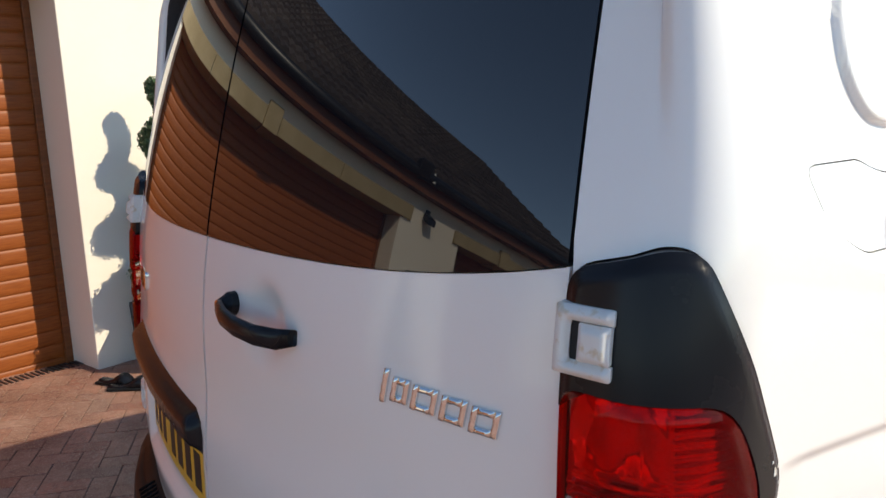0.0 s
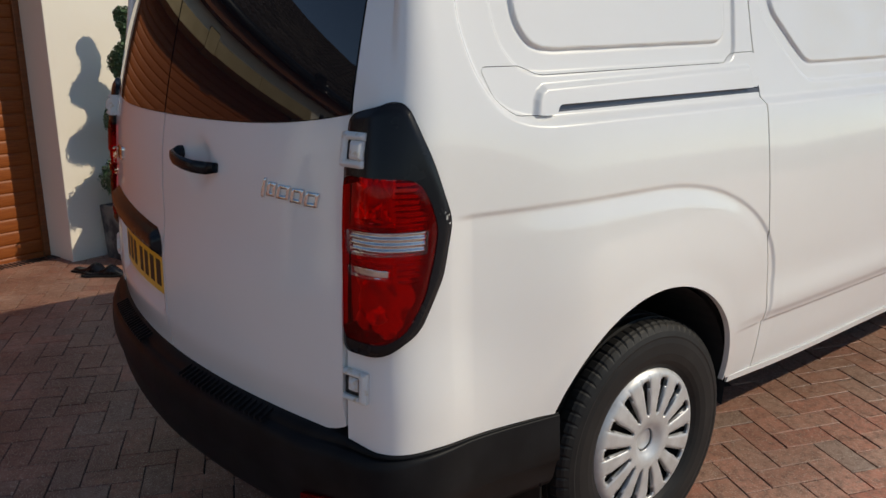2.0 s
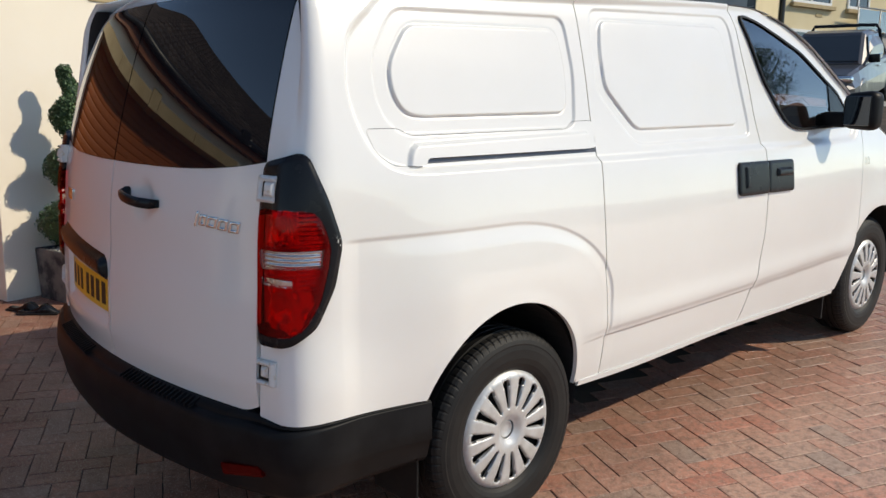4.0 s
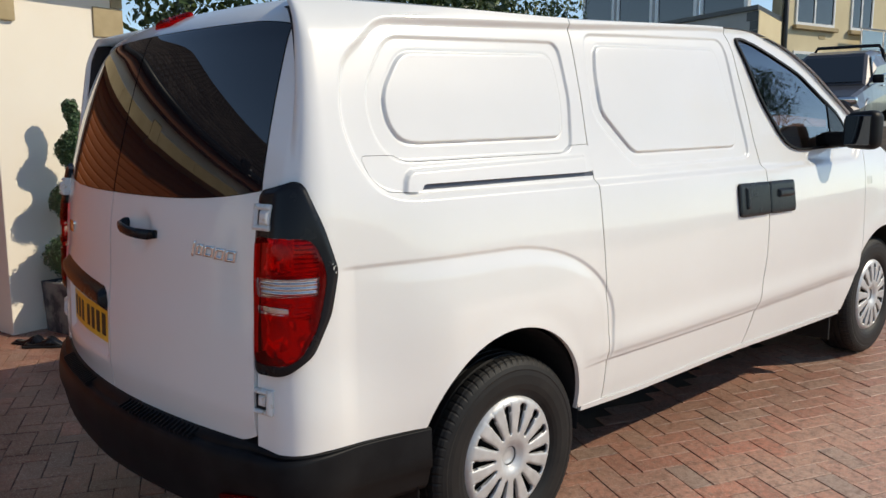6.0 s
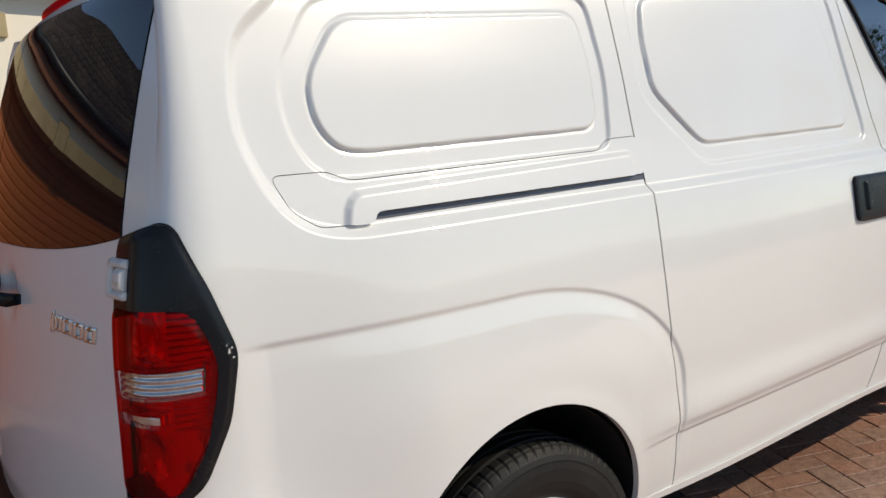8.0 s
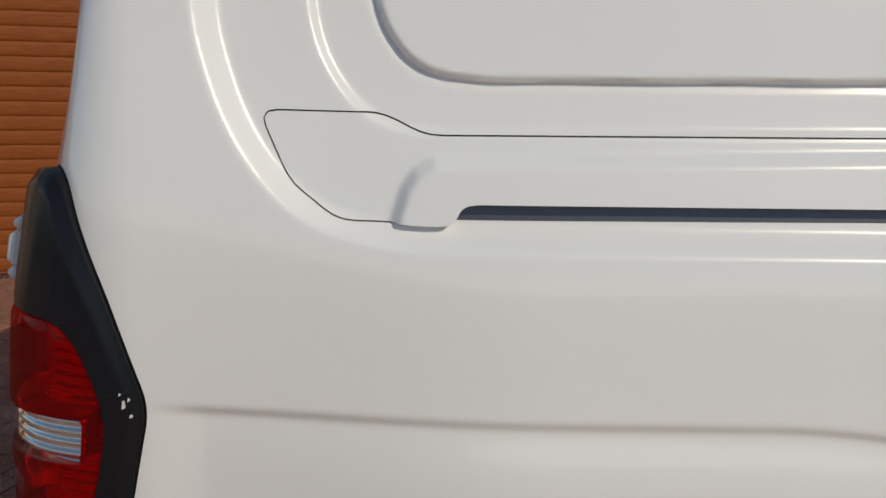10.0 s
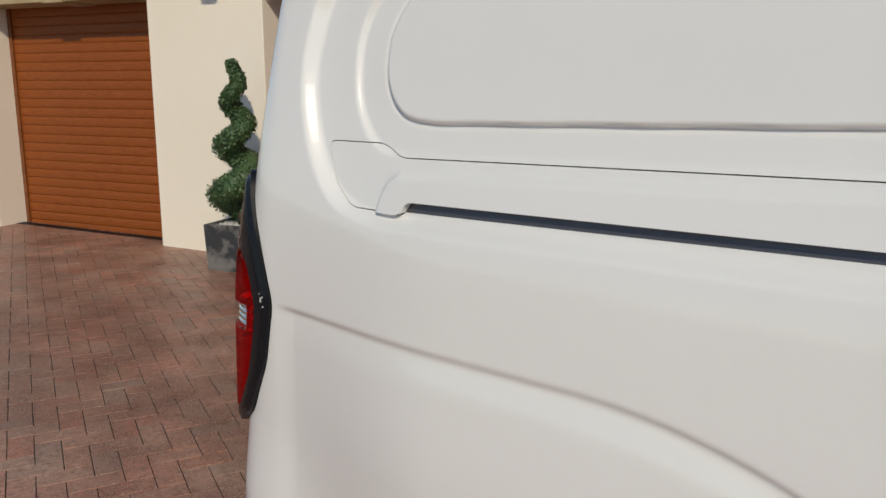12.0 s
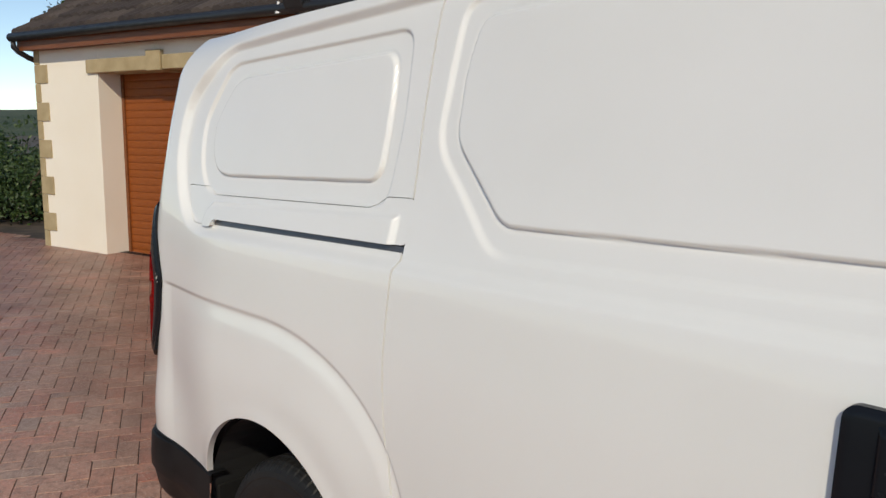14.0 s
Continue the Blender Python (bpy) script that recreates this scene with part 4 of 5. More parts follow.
def garage():
    L = math.sqrt(1 + WK * WK)
    y = lambda v: v * L
    G = garage_pose()
    wall = thing("garage", "cream rendered double garage with tan stone trim and tiled roof", "garage", G)
    Y0, Y1 = y(-9.46), y(0.53)
    d1, d2 = (y(-8.24), y(-6.155)), (y(-4.975), y(-0.49))
    top, lint, rec = 2.57, 2.258, 0.34
    base = -0.5
    spans = [(Y0, d1[0]), (d1[1], d2[0]), (d2[1], Y1)]
    for a, b in spans:
        part("wall", boxes(((-rec - 0.10, a, base), (0, b, top)), bevel=0.006), M["render"], wall, "cream render")
    for a, b in (d1, d2):
        part("wall", boxes(((-rec - 0.10, a, lint + 0.02), (-0.002, b, top)), bevel=0.0), M["render"], wall)
        part("wall", boxes(((-6.0, a + 0.0, base), (-5.9, b, top))), M["render"], wall)
    part("wall", boxes(((-6.0, Y0, base), (-rec - 0.1, Y0 + 0.25, top))), M["render"], wall)
    part("wall", boxes(((-6.0, Y1 - 0.25, base), (-rec - 0.1, Y1, top))), M["render"], wall)
    # stone lintels with keystones
    for a, b in (d1, d2):
        n = 2 if b - a < 4 else 4
        mid = (a + b) / 2
        cuts = [a - 0.18, mid - 0.125, mid + 0.125, b + 0.15] if n == 2 else [a - 0.18, mid - 1.2, mid - 0.125, mid + 0.125, mid + 1.2, b + 0.18]
        for c0, c1 in zip(cuts, cuts[1:]):
            key = abs((c0 + c1) / 2 - mid) < 0.05
            part("lintel_block", boxes(((-rec, c0 + 0.003, lint - (0.0 if not key else 0.012)), (0.035 if not key else 0.055, c1 - 0.003, lint + (0.158 if not key else 0.215))), bevel=0.008), M["stone"], wall, "tan stone block")
    # quoins at both corners
    for yc, s in ((Y0, 1), (Y1, -1)):
        z, i = (-0.159, 0) if s > 0 else (-0.115, 0)
        while z < top - 0.1:
            ln = 0.25 if i % 2 == 0 else 0.09
            a, b = sorted((yc - s * 0.012, yc + s * ln))
            part("quoin", boxes(((-0.25 if i % 2 else -0.12, a, z), (0.016, b, z + 0.228)), bevel=0.006), M["stone"], wall, "tan stone quoin")
            z += 0.2325
            i += 1
    # roller doors
    for (a, b), nm in ((d1, "roller_door"), (d2, "roller_door")):
        door = thing(nm, "brown oak-effect roller garage door, shut", "garage door", G)
        pitch_of = 0.0895
        n = int((lint + 0.25) / pitch_of)
        for i in range(n + 1):
            z0 = lint + 0.01 - (i + 1) * pitch_of
            prof = [(-rec + 0.004, 0.0005), (-rec + 0.007, 0.003), (-rec + 0.0095, 0.018), (-rec + 0.0105, 0.044), (-rec + 0.0095, 0.070), (-rec + 0.007, 0.0865), (-rec + 0.004, 0.089)]
            pv = [(x, yy, z0 + z) for yy in (a + 0.02, b - 0.02) for x, z in prof]
            k = len(prof)
            mesh_object("slat", pv, [(j, k + j, k + j + 1, j + 1) for j in range(k - 1)], M["oak"], door)
        # added board, unseen itself: blocks light from inside at the slat gaps
        part("backing", boxes(((-rec - 0.020, a + 0.01, -0.5), (-rec + 0.002, b - 0.01, lint + 0.015))), M["oak"], door, "backing board that closes the gaps between the slats")
        for yy in (a, b):
            lo, hi = sorted((yy, yy + (0.045 if yy == a else -0.045)))
            part("guide_rail", boxes(((-rec - 0.02, lo, -0.6), (-rec + 0.032, hi, lint)), bevel=0.004), M["fascia"], door, "brown guide rail")
        drain = thing("drain_channel", "black slotted drain channel in front of the garage door", "drain", G)
        part("grate", boxes(*[((-rec + 0.05, yy, gz(yy / L) + 0.001), (-rec + 0.16, yy + 0.012, gz(yy / L) + 0.006)) for yy in np.arange(a, b, 0.03)]), M["gutter"], drain)
    # floodlight with its sensor, fixed to the fascia over the pier
    flood = thing("floodlight", "black floodlight with a white sensor, fixed under the gutter", "floodlight", G)
    yf = y(-4.95)
    part("bracket", boxes(((0.10, yf - 0.03, 2.66), (0.24, yf + 0.03, 2.72)), bevel=0.006), M["gutter"], flood, "black bracket")
    bm = bmesh.new()
    box(bm, (0.20, yf - 0.12, 2.70), (0.32, yf + 0.12, 2.84), 0.02, 2)
    for q in bm.verts:
        q.co.x += 0.35 * (q.co.z - 2.80)
    part("housing", bm, M["gutter"], flood, "black lamp housing")
    bm = bmesh.new()
    bmesh.ops.create_cone(bm, cap_ends=True, segments=16, radius1=0.035, radius2=0.010, depth=0.11, matrix=Matrix.Translation((0.25, yf - 0.22, 2.735)))
    part("sensor", bm, M["upvc"], flood, "white movement sensor")
    # small lamp on the pier under the eaves
    wl = thing("wall_lamp", "small black lamp on the render beside the lintel", "wall lamp", G)
    yl = y(-5.42)
    part("back_plate", boxes(((0.001, yl - 0.04, 2.36), (0.025, yl + 0.04, 2.46)), bevel=0.004), M["gutter"], wl, "black back plate")
    bm = bmesh.new()
    box(bm, (0.02, yl - 0.08, 2.34), (0.14, yl + 0.08, 2.42), 0.012, 2)
    for q in bm.verts:
        q.co.z -= 0.5 * (q.co.x - 0.02)
    part("housing", bm, M["gutter"], wl, "black lamp head, tilted down")
    # roof
    pitch = math.radians(32)
    ex, ez = 0.23, 2.757
    part("soffit", boxes(((-0.1, Y0 - 0.09, 2.572), (ex - 0.06, Y1 + 0.22, 2.60))), M["fascia"], wall, "brown soffit board")
    part("fascia", boxes(((ex - 0.08, Y0 - 0.09, 2.560), (ex - 0.055, Y1 + 0.22, ez))), M["fascia"], wall, "brown wooden fascia")
    vs, fs = tube([(ex, Y0 - 0.12, ez - 0.035), (ex, Y1 + 0.26, ez - 0.035)], 0.055, 12)
    mesh_object("gutter", vs, fs, M["gutter"], wall, "black half-round gutter")
    vs, fs = tube([(ex, Y0 - 0.07, ez - 0.06), (ex, Y0 - 0.07, ez - 0.15), (ex - 0.05, Y0 - 0.065, ez - 0.20), (0.05, Y0 - 0.055, ez - 0.27), (-0.10, Y0 - 0.05, ez - 0.32), (-0.34, Y0 - 0.05, ez - 0.42), (-0.36, Y0 - 0.05, 1.5), (-0.36, Y0 - 0.05, 0.0)], 0.034, 10)
    mesh_object("downpipe", vs, fs, M["gutter"], wall, "black downpipe")
    rise = math.tan(pitch)
    rows, cols = 14, int((Y1 - Y0 + 0.36) / 0.30)
    vs, fs = [], []
    rng = random.Random(4)
    for r in range(rows):
        for c in range(cols):
            ya = Y0 - 0.11 + c * 0.30
            dx0, dx1 = r * 0.247, r * 0.247 + 0.285
            jz = rng.uniform(-0.004, 0.004)
            prof = [(0.0, 0.0), (0.03, 0.026), (0.09, 0.034), (0.14, 0.012), (0.165, 0.004), (0.19, 0.022), (0.25, 0.030), (0.30, 0.002)]
            n0 = len(vs)
            for yy, h in prof:
                for dx, lift in ((dx0 - 0.006, -0.012), (dx0 - 0.012, 0.042), (dx1, 0.0)):
                    x = ex - 0.02 - dx
                    vs.append((x, ya + yy, ez + 0.01 + (ex - 0.02 - x) * rise + h + lift + jz))
            for j in range(len(prof) - 1):
                for q in range(2):
                    a0 = n0 + j * 3 + q
                    fs.append((a0, a0 + 3, a0 + 4, a0 + 1))
    mesh_object("roof_tiles", vs, fs, M["tile"], wall, "dark brown concrete roof tiles", smooth=False, kind="stuff")
    part("roof_deck", roof_deck(ex, ez, rise, Y0, Y1), M["tile"], wall, "roof boarding under the tiles")
    return wall


def roof_deck(ex, ez, rise, Y0, Y1):
    bm = bmesh.new()
    xr, zr = ex - 3.45, ez + 3.43 * rise
    pts = [(ex - 0.03, ez - 0.02), (xr, zr - 0.02), (-6.4, ez - 0.02)]
    a = [bm.verts.new((x, Y0 - 0.10, z)) for x, z in pts]
    b = [bm.verts.new((x, Y1 + 0.24, z)) for x, z in pts]
    bm.faces.new(a)
    bm.faces.new(b[::-1])
    for i in range(3):
        j = (i + 1) % 3
        bm.faces.new((a[i], b[i], b[j], a[j]))
    return bm


def paver_mesh(name, l, w):
    """One paver, top at z 0, with a worn chamfer."""
    c, h = 0.0015, 0.030
    a, b = l / 2 - 0.0021, w / 2 - 0.0021
    vs = [(x, y, -h) for x, y in ((-a, -b), (a, -b), (a, b), (-a, b))]
    vs += [(x, y, -c) for x, y in ((-a, -b), (a, -b), (a, b), (-a, b))]
    vs += [(x, y, 0) for x, y in ((-a + c, -b + c), (a - c, -b + c), (a - c, b - c), (-a + c, b - c))]
    fs = [(8, 9, 10, 11)]
    for i in range(4):
        j = (i + 1) % 4
        fs += [(i, j, 4 + j, 4 + i), (4 + i, 4 + j, 8 + j, 8 + i)]
    return vs, fs


def paving():
    pav = tagged(new("paving"), "red and brown clay block paving laid in herringbone", "paving", kind="structure")
    L, W, turn = 0.205, 0.1025, radians(66)
    vs0, fs0 = paver_mesh("paver", L, W)
    shared = bpy.data.meshes.new("paver")
    shared.from_pydata(vs0, [], fs0)
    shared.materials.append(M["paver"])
    ca, sa = math.cos(turn), math.sin(turn)
    cells = []
    N = 150
    for i in range(-N, N):
        for j in range(-N, N):
            k = (i - j) % 4
            # herringbone of 2 x 1 pieces on a unit grid
            if k == 0:
                cells.append((i + 1.0, j + 0.5, 0.0))
            elif k == 3:
                cells.append((i + 0.5, j + 1.0, math.pi / 2))
    rng = random.Random(11)
    near, far = [], []
    for u, w, extra in cells:
        x0, y0 = u * W, w * W
        x, y = ca * x0 - sa * y0, sa * x0 + ca * y0
        if not (-5.0 < x < 6.5 and -13.5 < y < 13.0):
            continue
        if x < WX + WK * y - 0.30:
            continue
        if -0.55 < x < 0.40 and 0.3 < y < 3.0:
            continue
        slope = math.atan((gz(y + 0.05) - gz(y - 0.05)) / 0.1)
        m = Matrix.Translation((x, y, gz(y) + rng.uniform(-0.0015, 0.0015))) @ Euler((slope + rng.gauss(0, 0.007), rng.gauss(0, 0.007), 0)).to_matrix().to_4x4() @ Matrix.Rotation(turn + extra + rng.gauss(0, 0.008), 4, "Z")
        if 0.95 < x < 1.75 and 0.2 < y < 3.6 or 0.9 < x < 1.3 and -0.9 < y <= 0.2:
            near.append(m)
        else:
            far.append(m)
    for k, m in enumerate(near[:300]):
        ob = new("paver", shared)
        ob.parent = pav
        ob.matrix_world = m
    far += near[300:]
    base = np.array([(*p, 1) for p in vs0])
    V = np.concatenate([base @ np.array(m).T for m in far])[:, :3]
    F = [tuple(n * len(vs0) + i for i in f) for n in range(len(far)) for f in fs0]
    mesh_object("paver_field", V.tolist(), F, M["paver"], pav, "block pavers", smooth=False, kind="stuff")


g_ground = ground()
v = van()
van_details(v)
garage()


def slab(name, s_z, out, material, parent, label="", res=0.006, lip=0.012, mirror=False, rnd=0.0, bulge=0.0, width=0.02):
    """A moulding that lies on the skin: an outline in (s, z), standing out by out, with a rounded edge."""
    p = np.array(s_z, float)
    pad = rnd + 0.01
    b4 = (p[:, 0].min() - pad, p[:, 0].max() + pad, p[:, 1].min() - pad, p[:, 1].max() + pad)
    return panel(name, lambda s, z: sdf(p, s, z, rnd), b4, res, material, parent, label, lambda s, z: (out(s) if callable(out) else out) + bulge * step(sdf(p, s, z, rnd), width), lip=lip, mirror=mirror)


def van_fittings(v):
    P = M["paint"]
    rect = lambda a, b, c, d: [(a, c), (b, c), (b, d), (a, d)]
    # rear door hinges on both sides
    for mir in (False, True):
        for z0, z1 in ((1.221, 1.287), (0.702, 0.768)):
            up = z0 > 1.0
            outer = rect(S_EDGE, S_EDGE + 0.066, z0, z1)
            inner = rect(S_EDGE + 0.018, S_EDGE + 0.09, z0 + 0.014, z1 - 0.014) if up else rect(S_EDGE - 0.03, S_EDGE + 0.047, z0 + 0.010, z1 - 0.012)
            h = panel("door_hinge", lambda s, z: np.maximum(sdf(outer, s, z, 0.003), -sdf(inner, s, z, 0.001)), (S_EDGE - 0.01, S_EDGE + 0.075, z0 - 0.01, z1 + 0.01), 0.0035, M["hinge"], v, "off-white C-shaped steel door hinge",
                      lambda s, z: (lamp_out(s) + 0.006 if up else 0.0) + 0.010 + 0.007 * step(np.maximum(sdf(outer, s, z, 0.003), -sdf(inner, s, z, 0.001)), 0.006), lip=0.03, mirror=mir)
            slab("hinge_slot", rect(S_EDGE + 0.016, S_EDGE + 0.066, z0 + 0.013, z1 - 0.013) if up else rect(S_EDGE + 0.001, S_EDGE + 0.047, z0 + 0.010, z1 - 0.012), (lambda s: lamp_out(s) + 0.014) if up else 0.004, M["cavity"], h, "dark hinge slot", 0.006, 0.002, mir)
            slab("hinge_knuckle", rect(S_EDGE + 0.030, S_EDGE + 0.066, z0 + 0.0150, z1 - 0.0150) if up else rect(S_EDGE + 0.016, S_EDGE + 0.040, z0 + 0.022, z1 - 0.016), (lambda s: lamp_out(s) + 0.018) if up else 0.008, M["hinge"], h, "rusty hinge knuckle", 0.003, 0.008, mir, 0.0015, 0.008, 0.007)
    # scrape marks on the lamp's corner
    for k, (a, b, w, h2) in enumerate(((0.236, 1.108, 0.004, 0.010), (0.242, 1.116, 0.003, 0.007), (0.233, 1.122, 0.003, 0.004), (0.243, 1.098, 0.004, 0.005))):
        slab("scuff", [(S_EDGE + a, b), (S_EDGE + a + w, b + 0.002), (S_EDGE + a + w - 0.001, b + h2), (S_EDGE + a + 0.001, b + h2 - 0.001)], lambda s: lamp_out(s) + 0.0125, M["hinge"], v, "pale scrape mark", 0.002, 0.001)
    # corner seam under the lamp
    yy = float(s_of_y(-0.800))
    slab("seam", rect(yy - 0.0008, yy + 0.0008, 0.594, 0.905), 0.0018, M["cavity"], v, "panel seam", 0.0024, 0.001)
    # rear handle: a bowed bar with a lock boss
    pts = [(0.126, 1.183), (0.146, 1.182), (0.185, 1.179), (0.235, 1.174), (0.285, 1.170), (0.326, 1.168), (0.342, 1.168)]
    outs = [0.006, 0.028, 0.040, 0.044, 0.040, 0.026, 0.006]
    c = [skin(np.array([s_of_x(x)]), np.array([z]), o)[0] for (x, z), o in zip(pts, outs)]
    vs, fs = [], []
    for i, p in enumerate(c):
        for a in range(14):
            t = 2 * math.pi * a / 14
            k = 0.0165 if 0 < i < 6 else 0.013
            vs.append((p[0], p[1] + 0.010 * math.cos(t), p[2] + k * math.sin(t)))
    for i in range(len(c) - 1):
        for a in range(14):
            b = (a + 1) % 14
            fs.append((i * 14 + a, i * 14 + b, (i + 1) * 14 + b, (i + 1) * 14 + a))
    fs += [tuple(range(14)), tuple(6 * 14 + a for a in range(14))[::-1]]
    mesh_object("rear_handle", vs, fs, M["gloss"], v, "black rear door handle")
    slab("lock_boss", [(s_of_x(0.138) + 0.019 * math.cos(t), 1.186 + 0.021 * math.sin(t)) for t in np.linspace(0, 2 * math.pi, 18)[:-1]], 0.012, M["gloss"], v, "round black lock surround", 0.005, 0.02, False, 0.0, 0.018, 0.01)
    slab("lock_barrel", [(s_of_x(0.136) + 0.008 * math.cos(t), 1.189 + 0.008 * math.sin(t)) for t in np.linspace(0, 2 * math.pi, 14)[:-1]], 0.031, M["chrome"], v, "chrome key barrel", 0.003, 0.004)
    # bright badge as plain shapes
    badge = new("badge")
    badge.parent = v
    tagged(badge, "chrome badge of plain shapes")
    x, drop = 0.540, 0.0
    for w, kind in ((0.012, "bar"), (0.030, "frame"), (0.042, "frame"), (0.040, "frame"), (0.042, "frame")):
        s0 = float(s_of_x(x))
        zc = 1.143 - 0.012 * (x - 0.54) / 0.19
        h = 0.0165 if kind != "bar" else 0.023
        shapes = [rect(s0, s0 + 0.009, zc - h, zc + h)]
        if kind == "frame":
            shapes += [rect(s0 + w - 0.009, s0 + w, zc - h, zc + h), rect(s0 + 0.0085, s0 + w - 0.0085, zc - h, zc - h + 0.009), rect(s0 + 0.0085, s0 + w - 0.0085, zc + h - 0.009, zc + h)]
        for sh in shapes:
            sh = [(a + 0.22 * (b - zc), b) for a, b in sh]
            slab("badge_piece", sh, 0.004, M["chrome"], badge, "", 0.003, 0.008, False, 0.0, 0.004, 0.004)
        x += w + 0.006
    slab("badge", rect(0.50, 0.60, 1.10, 1.135), 0.005, M["chrome"], v, "small chrome badge", 0.008, 0.008, True, 0.004)
    # number plate under its black garnish, on the other rear door
    slab("garnish", [(0.022, 0.872), (0.042, 0.868), (0.62, 0.905), (0.68, 0.925), (0.68, 0.985), (0.62, 0.985), (0.056, 0.948), (0.026, 0.930)], 0.004, M["gloss"], v, "black handle garnish over the number plate", 0.008, 0.03, True, 0.004, 0.028, 0.03)
    plate = slab("number_plate", rect(0.050, 0.570, 0.748, 0.862), -0.004, M["plate"], v, "yellow number plate with dark bars", 0.01, 0.004, True, 0.003)
    for k in range(7):
        a = 0.080 + k * 0.066 + (0.03 if k > 3 else 0)
        slab("plate_bar", rect(a, a + 0.042, 0.765, 0.845), -0.0035, M["ink"], plate, "", 0.01, 0.0012, True)
    # high brake lamp
    bm = bmesh.new()
    box(bm, (-0.072, -0.805, 1.846), (0.072, -0.715, 1.884), 0.018, 4, None)
    for q in bm.verts:
        q.co.z += 0.45 * (q.co.y + 0.76) - 0.9 * q.co.x ** 2 * 0.25
    part("high_brake_lamp", bm, M["red_lens"], v, "red high-level brake lamp", True)
    # side handles in black dishes
    for mir in (False, True):
        for a, b in ((1.410, 1.684), (1.687, 1.935)):
            s0, s1 = float(s_of_y(a)), float(s_of_y(b))
            dish = slab("handle_surround", rect(s0 + 0.020, s1 - 0.0195, 1.122, 1.230), 0.012, M["gloss"], v, "black door handle surround", 0.005, 0.026, mir, 0.020, 0.003, 0.010)
            if a < 1.6:
                slab("grip", rect(s0 + 0.045, s0 + 0.075, 1.135, 1.232), 0.011, M["gloss"], dish, "upright grip", 0.005, 0.01, mir, 0.004, 0.012, 0.01)
            else:
                slab("grip", rect(s0 + 0.07, s1 - 0.030, 1.176, 1.212), 0.011, M["gloss"], dish, "pull handle", 0.005, 0.01, mir, 0.005, 0.016, 0.012)
                slab("key_barrel", [(s0 + 0.055 + 0.010 * math.cos(t), 1.185 + 0.010 * math.sin(t)) for t in np.linspace(0, 2 * math.pi, 14)[:-1]], 0.012, M["chrome"], dish, "chrome key barrel", 0.004, 0.004, mir)
        # side repeater
        s0 = float(s_of_y(2.865))
        slab("side_repeater", rect(s0, s0 + 0.05, 1.190, 1.222), 0.003, M["clear_lens"], v, "clear side repeater lamp", 0.006, 0.006, mir, 0.006, 0.006, 0.012)
        # door mirror on its arm
        sx = -1 if mir else 1
        mm = new("door_mirror")
        mm.parent = v
        tagged(mm, "black door mirror")
        bm = bmesh.new()
        box(bm, (0.995, 2.40, 1.385), (1.165, 2.52, 1.580), 0.045, 5)
        for q in bm.verts:
            q.co.z += 0.10 * (q.co.x - 1.1) * (1 if q.co.z > 1.48 else -0.6)
            q.co.x += 0.10 * (q.co.y - 2.42) + 0.042
            q.co.y -= 0.08
            q.co.x *= sx
        hs = part("mirror_housing", bm, M["plastic"], mm, "black mirror housing", True)
        bm = bmesh.new()
        box(bm, (1.060, 2.314, 1.408), (1.187, 2.322, 1.556), 0.004, 2)
        for q in bm.verts:
            q.co.x *= sx
        part("mirror_glass", bm, M["tint"], mm, "dark mirror glass")
        bm = bmesh.new()
        box(bm, (0.895, 2.35, 1.395), (1.062, 2.44, 1.475), 0.02, 3)
        for q in bm.verts:
            q.co.x *= sx
        part("mirror_arm", bm, M["plastic"], mm, "black mirror arm", True)
    # bonnet, windscreen and nose close the front between the wings
    ys = np.linspace(1.98, 3.93, 40)
    for name, sel, mat, lab in (("windscreen", ys <= 3.10, M["glass"], "laminated windscreen"), ("bonnet", ys >= 3.05, P, "white bonnet")):
        use = ys[sel]
        e = skin(s_of_y(use), top_z(s_of_y(use)) - 0.012)
        us = np.linspace(-1, 1, 25)
        vs = [(u * q[0], q[1] + 0.10 * (1 - u * u), q[2] + 0.030 * (1 - u * u)) for q in e for u in us]
        k = len(us)
        fs = [(i * k + j, i * k + j + 1, (i + 1) * k + j + 1, (i + 1) * k + j) for i in range(len(use) - 1) for j in range(k - 1)]
        mesh_object(name, vs, fs, mat, v, lab)
    us, zs = np.linspace(-1, 1, 25), np.linspace(0.36, 1.02, 14)
    e = skin(np.full(len(zs), s_of_y(3.93)), zs)
    vs = [(u * q[0], q[1] + 0.12 * (1 - u * u) - 0.06 * (q[2] - 0.7), q[2]) for q in e for u in us]
    mesh_object("front_bumper", vs, [(i * 25 + j, i * 25 + j + 1, (i + 1) * 25 + j + 1, (i + 1) * 25 + j) for i in range(13) for j in range(24)], P, v, "white front bumper")
    # cab: bulkhead, dashboard, seats, steering wheel
    part("bulkhead", boxes(((-0.78, 1.44, 0.45), (0.78, 1.46, 1.70))), M["cavity"], v, "dark bulkhead behind the seats")
    part("dashboard", boxes(((-0.80, 2.62, 0.80), (0.80, 3.00, 1.36)), bevel=0.06), M["plastic"], v, "dark grey dashboard")
    part("cab_floor", boxes(((-0.84, 1.5, 0.50), (0.84, 3.0, 0.54))), M["cavity"], v, "dark cab floor")
    for sx in (1, -1):
        seat = new("seat")
        seat.parent = v
        tagged(seat, "dark grey cloth seat")
        part("seat_cushion", boxes(((sx * 0.42 - 0.25, 1.72, 0.80), (sx * 0.42 + 0.25, 2.22, 0.96)), bevel=0.05), M["cloth"], seat)
        bm = boxes(((sx * 0.42 - 0.24, 1.62, 0.92), (sx * 0.42 + 0.24, 1.76, 1.46)), bevel=0.05)
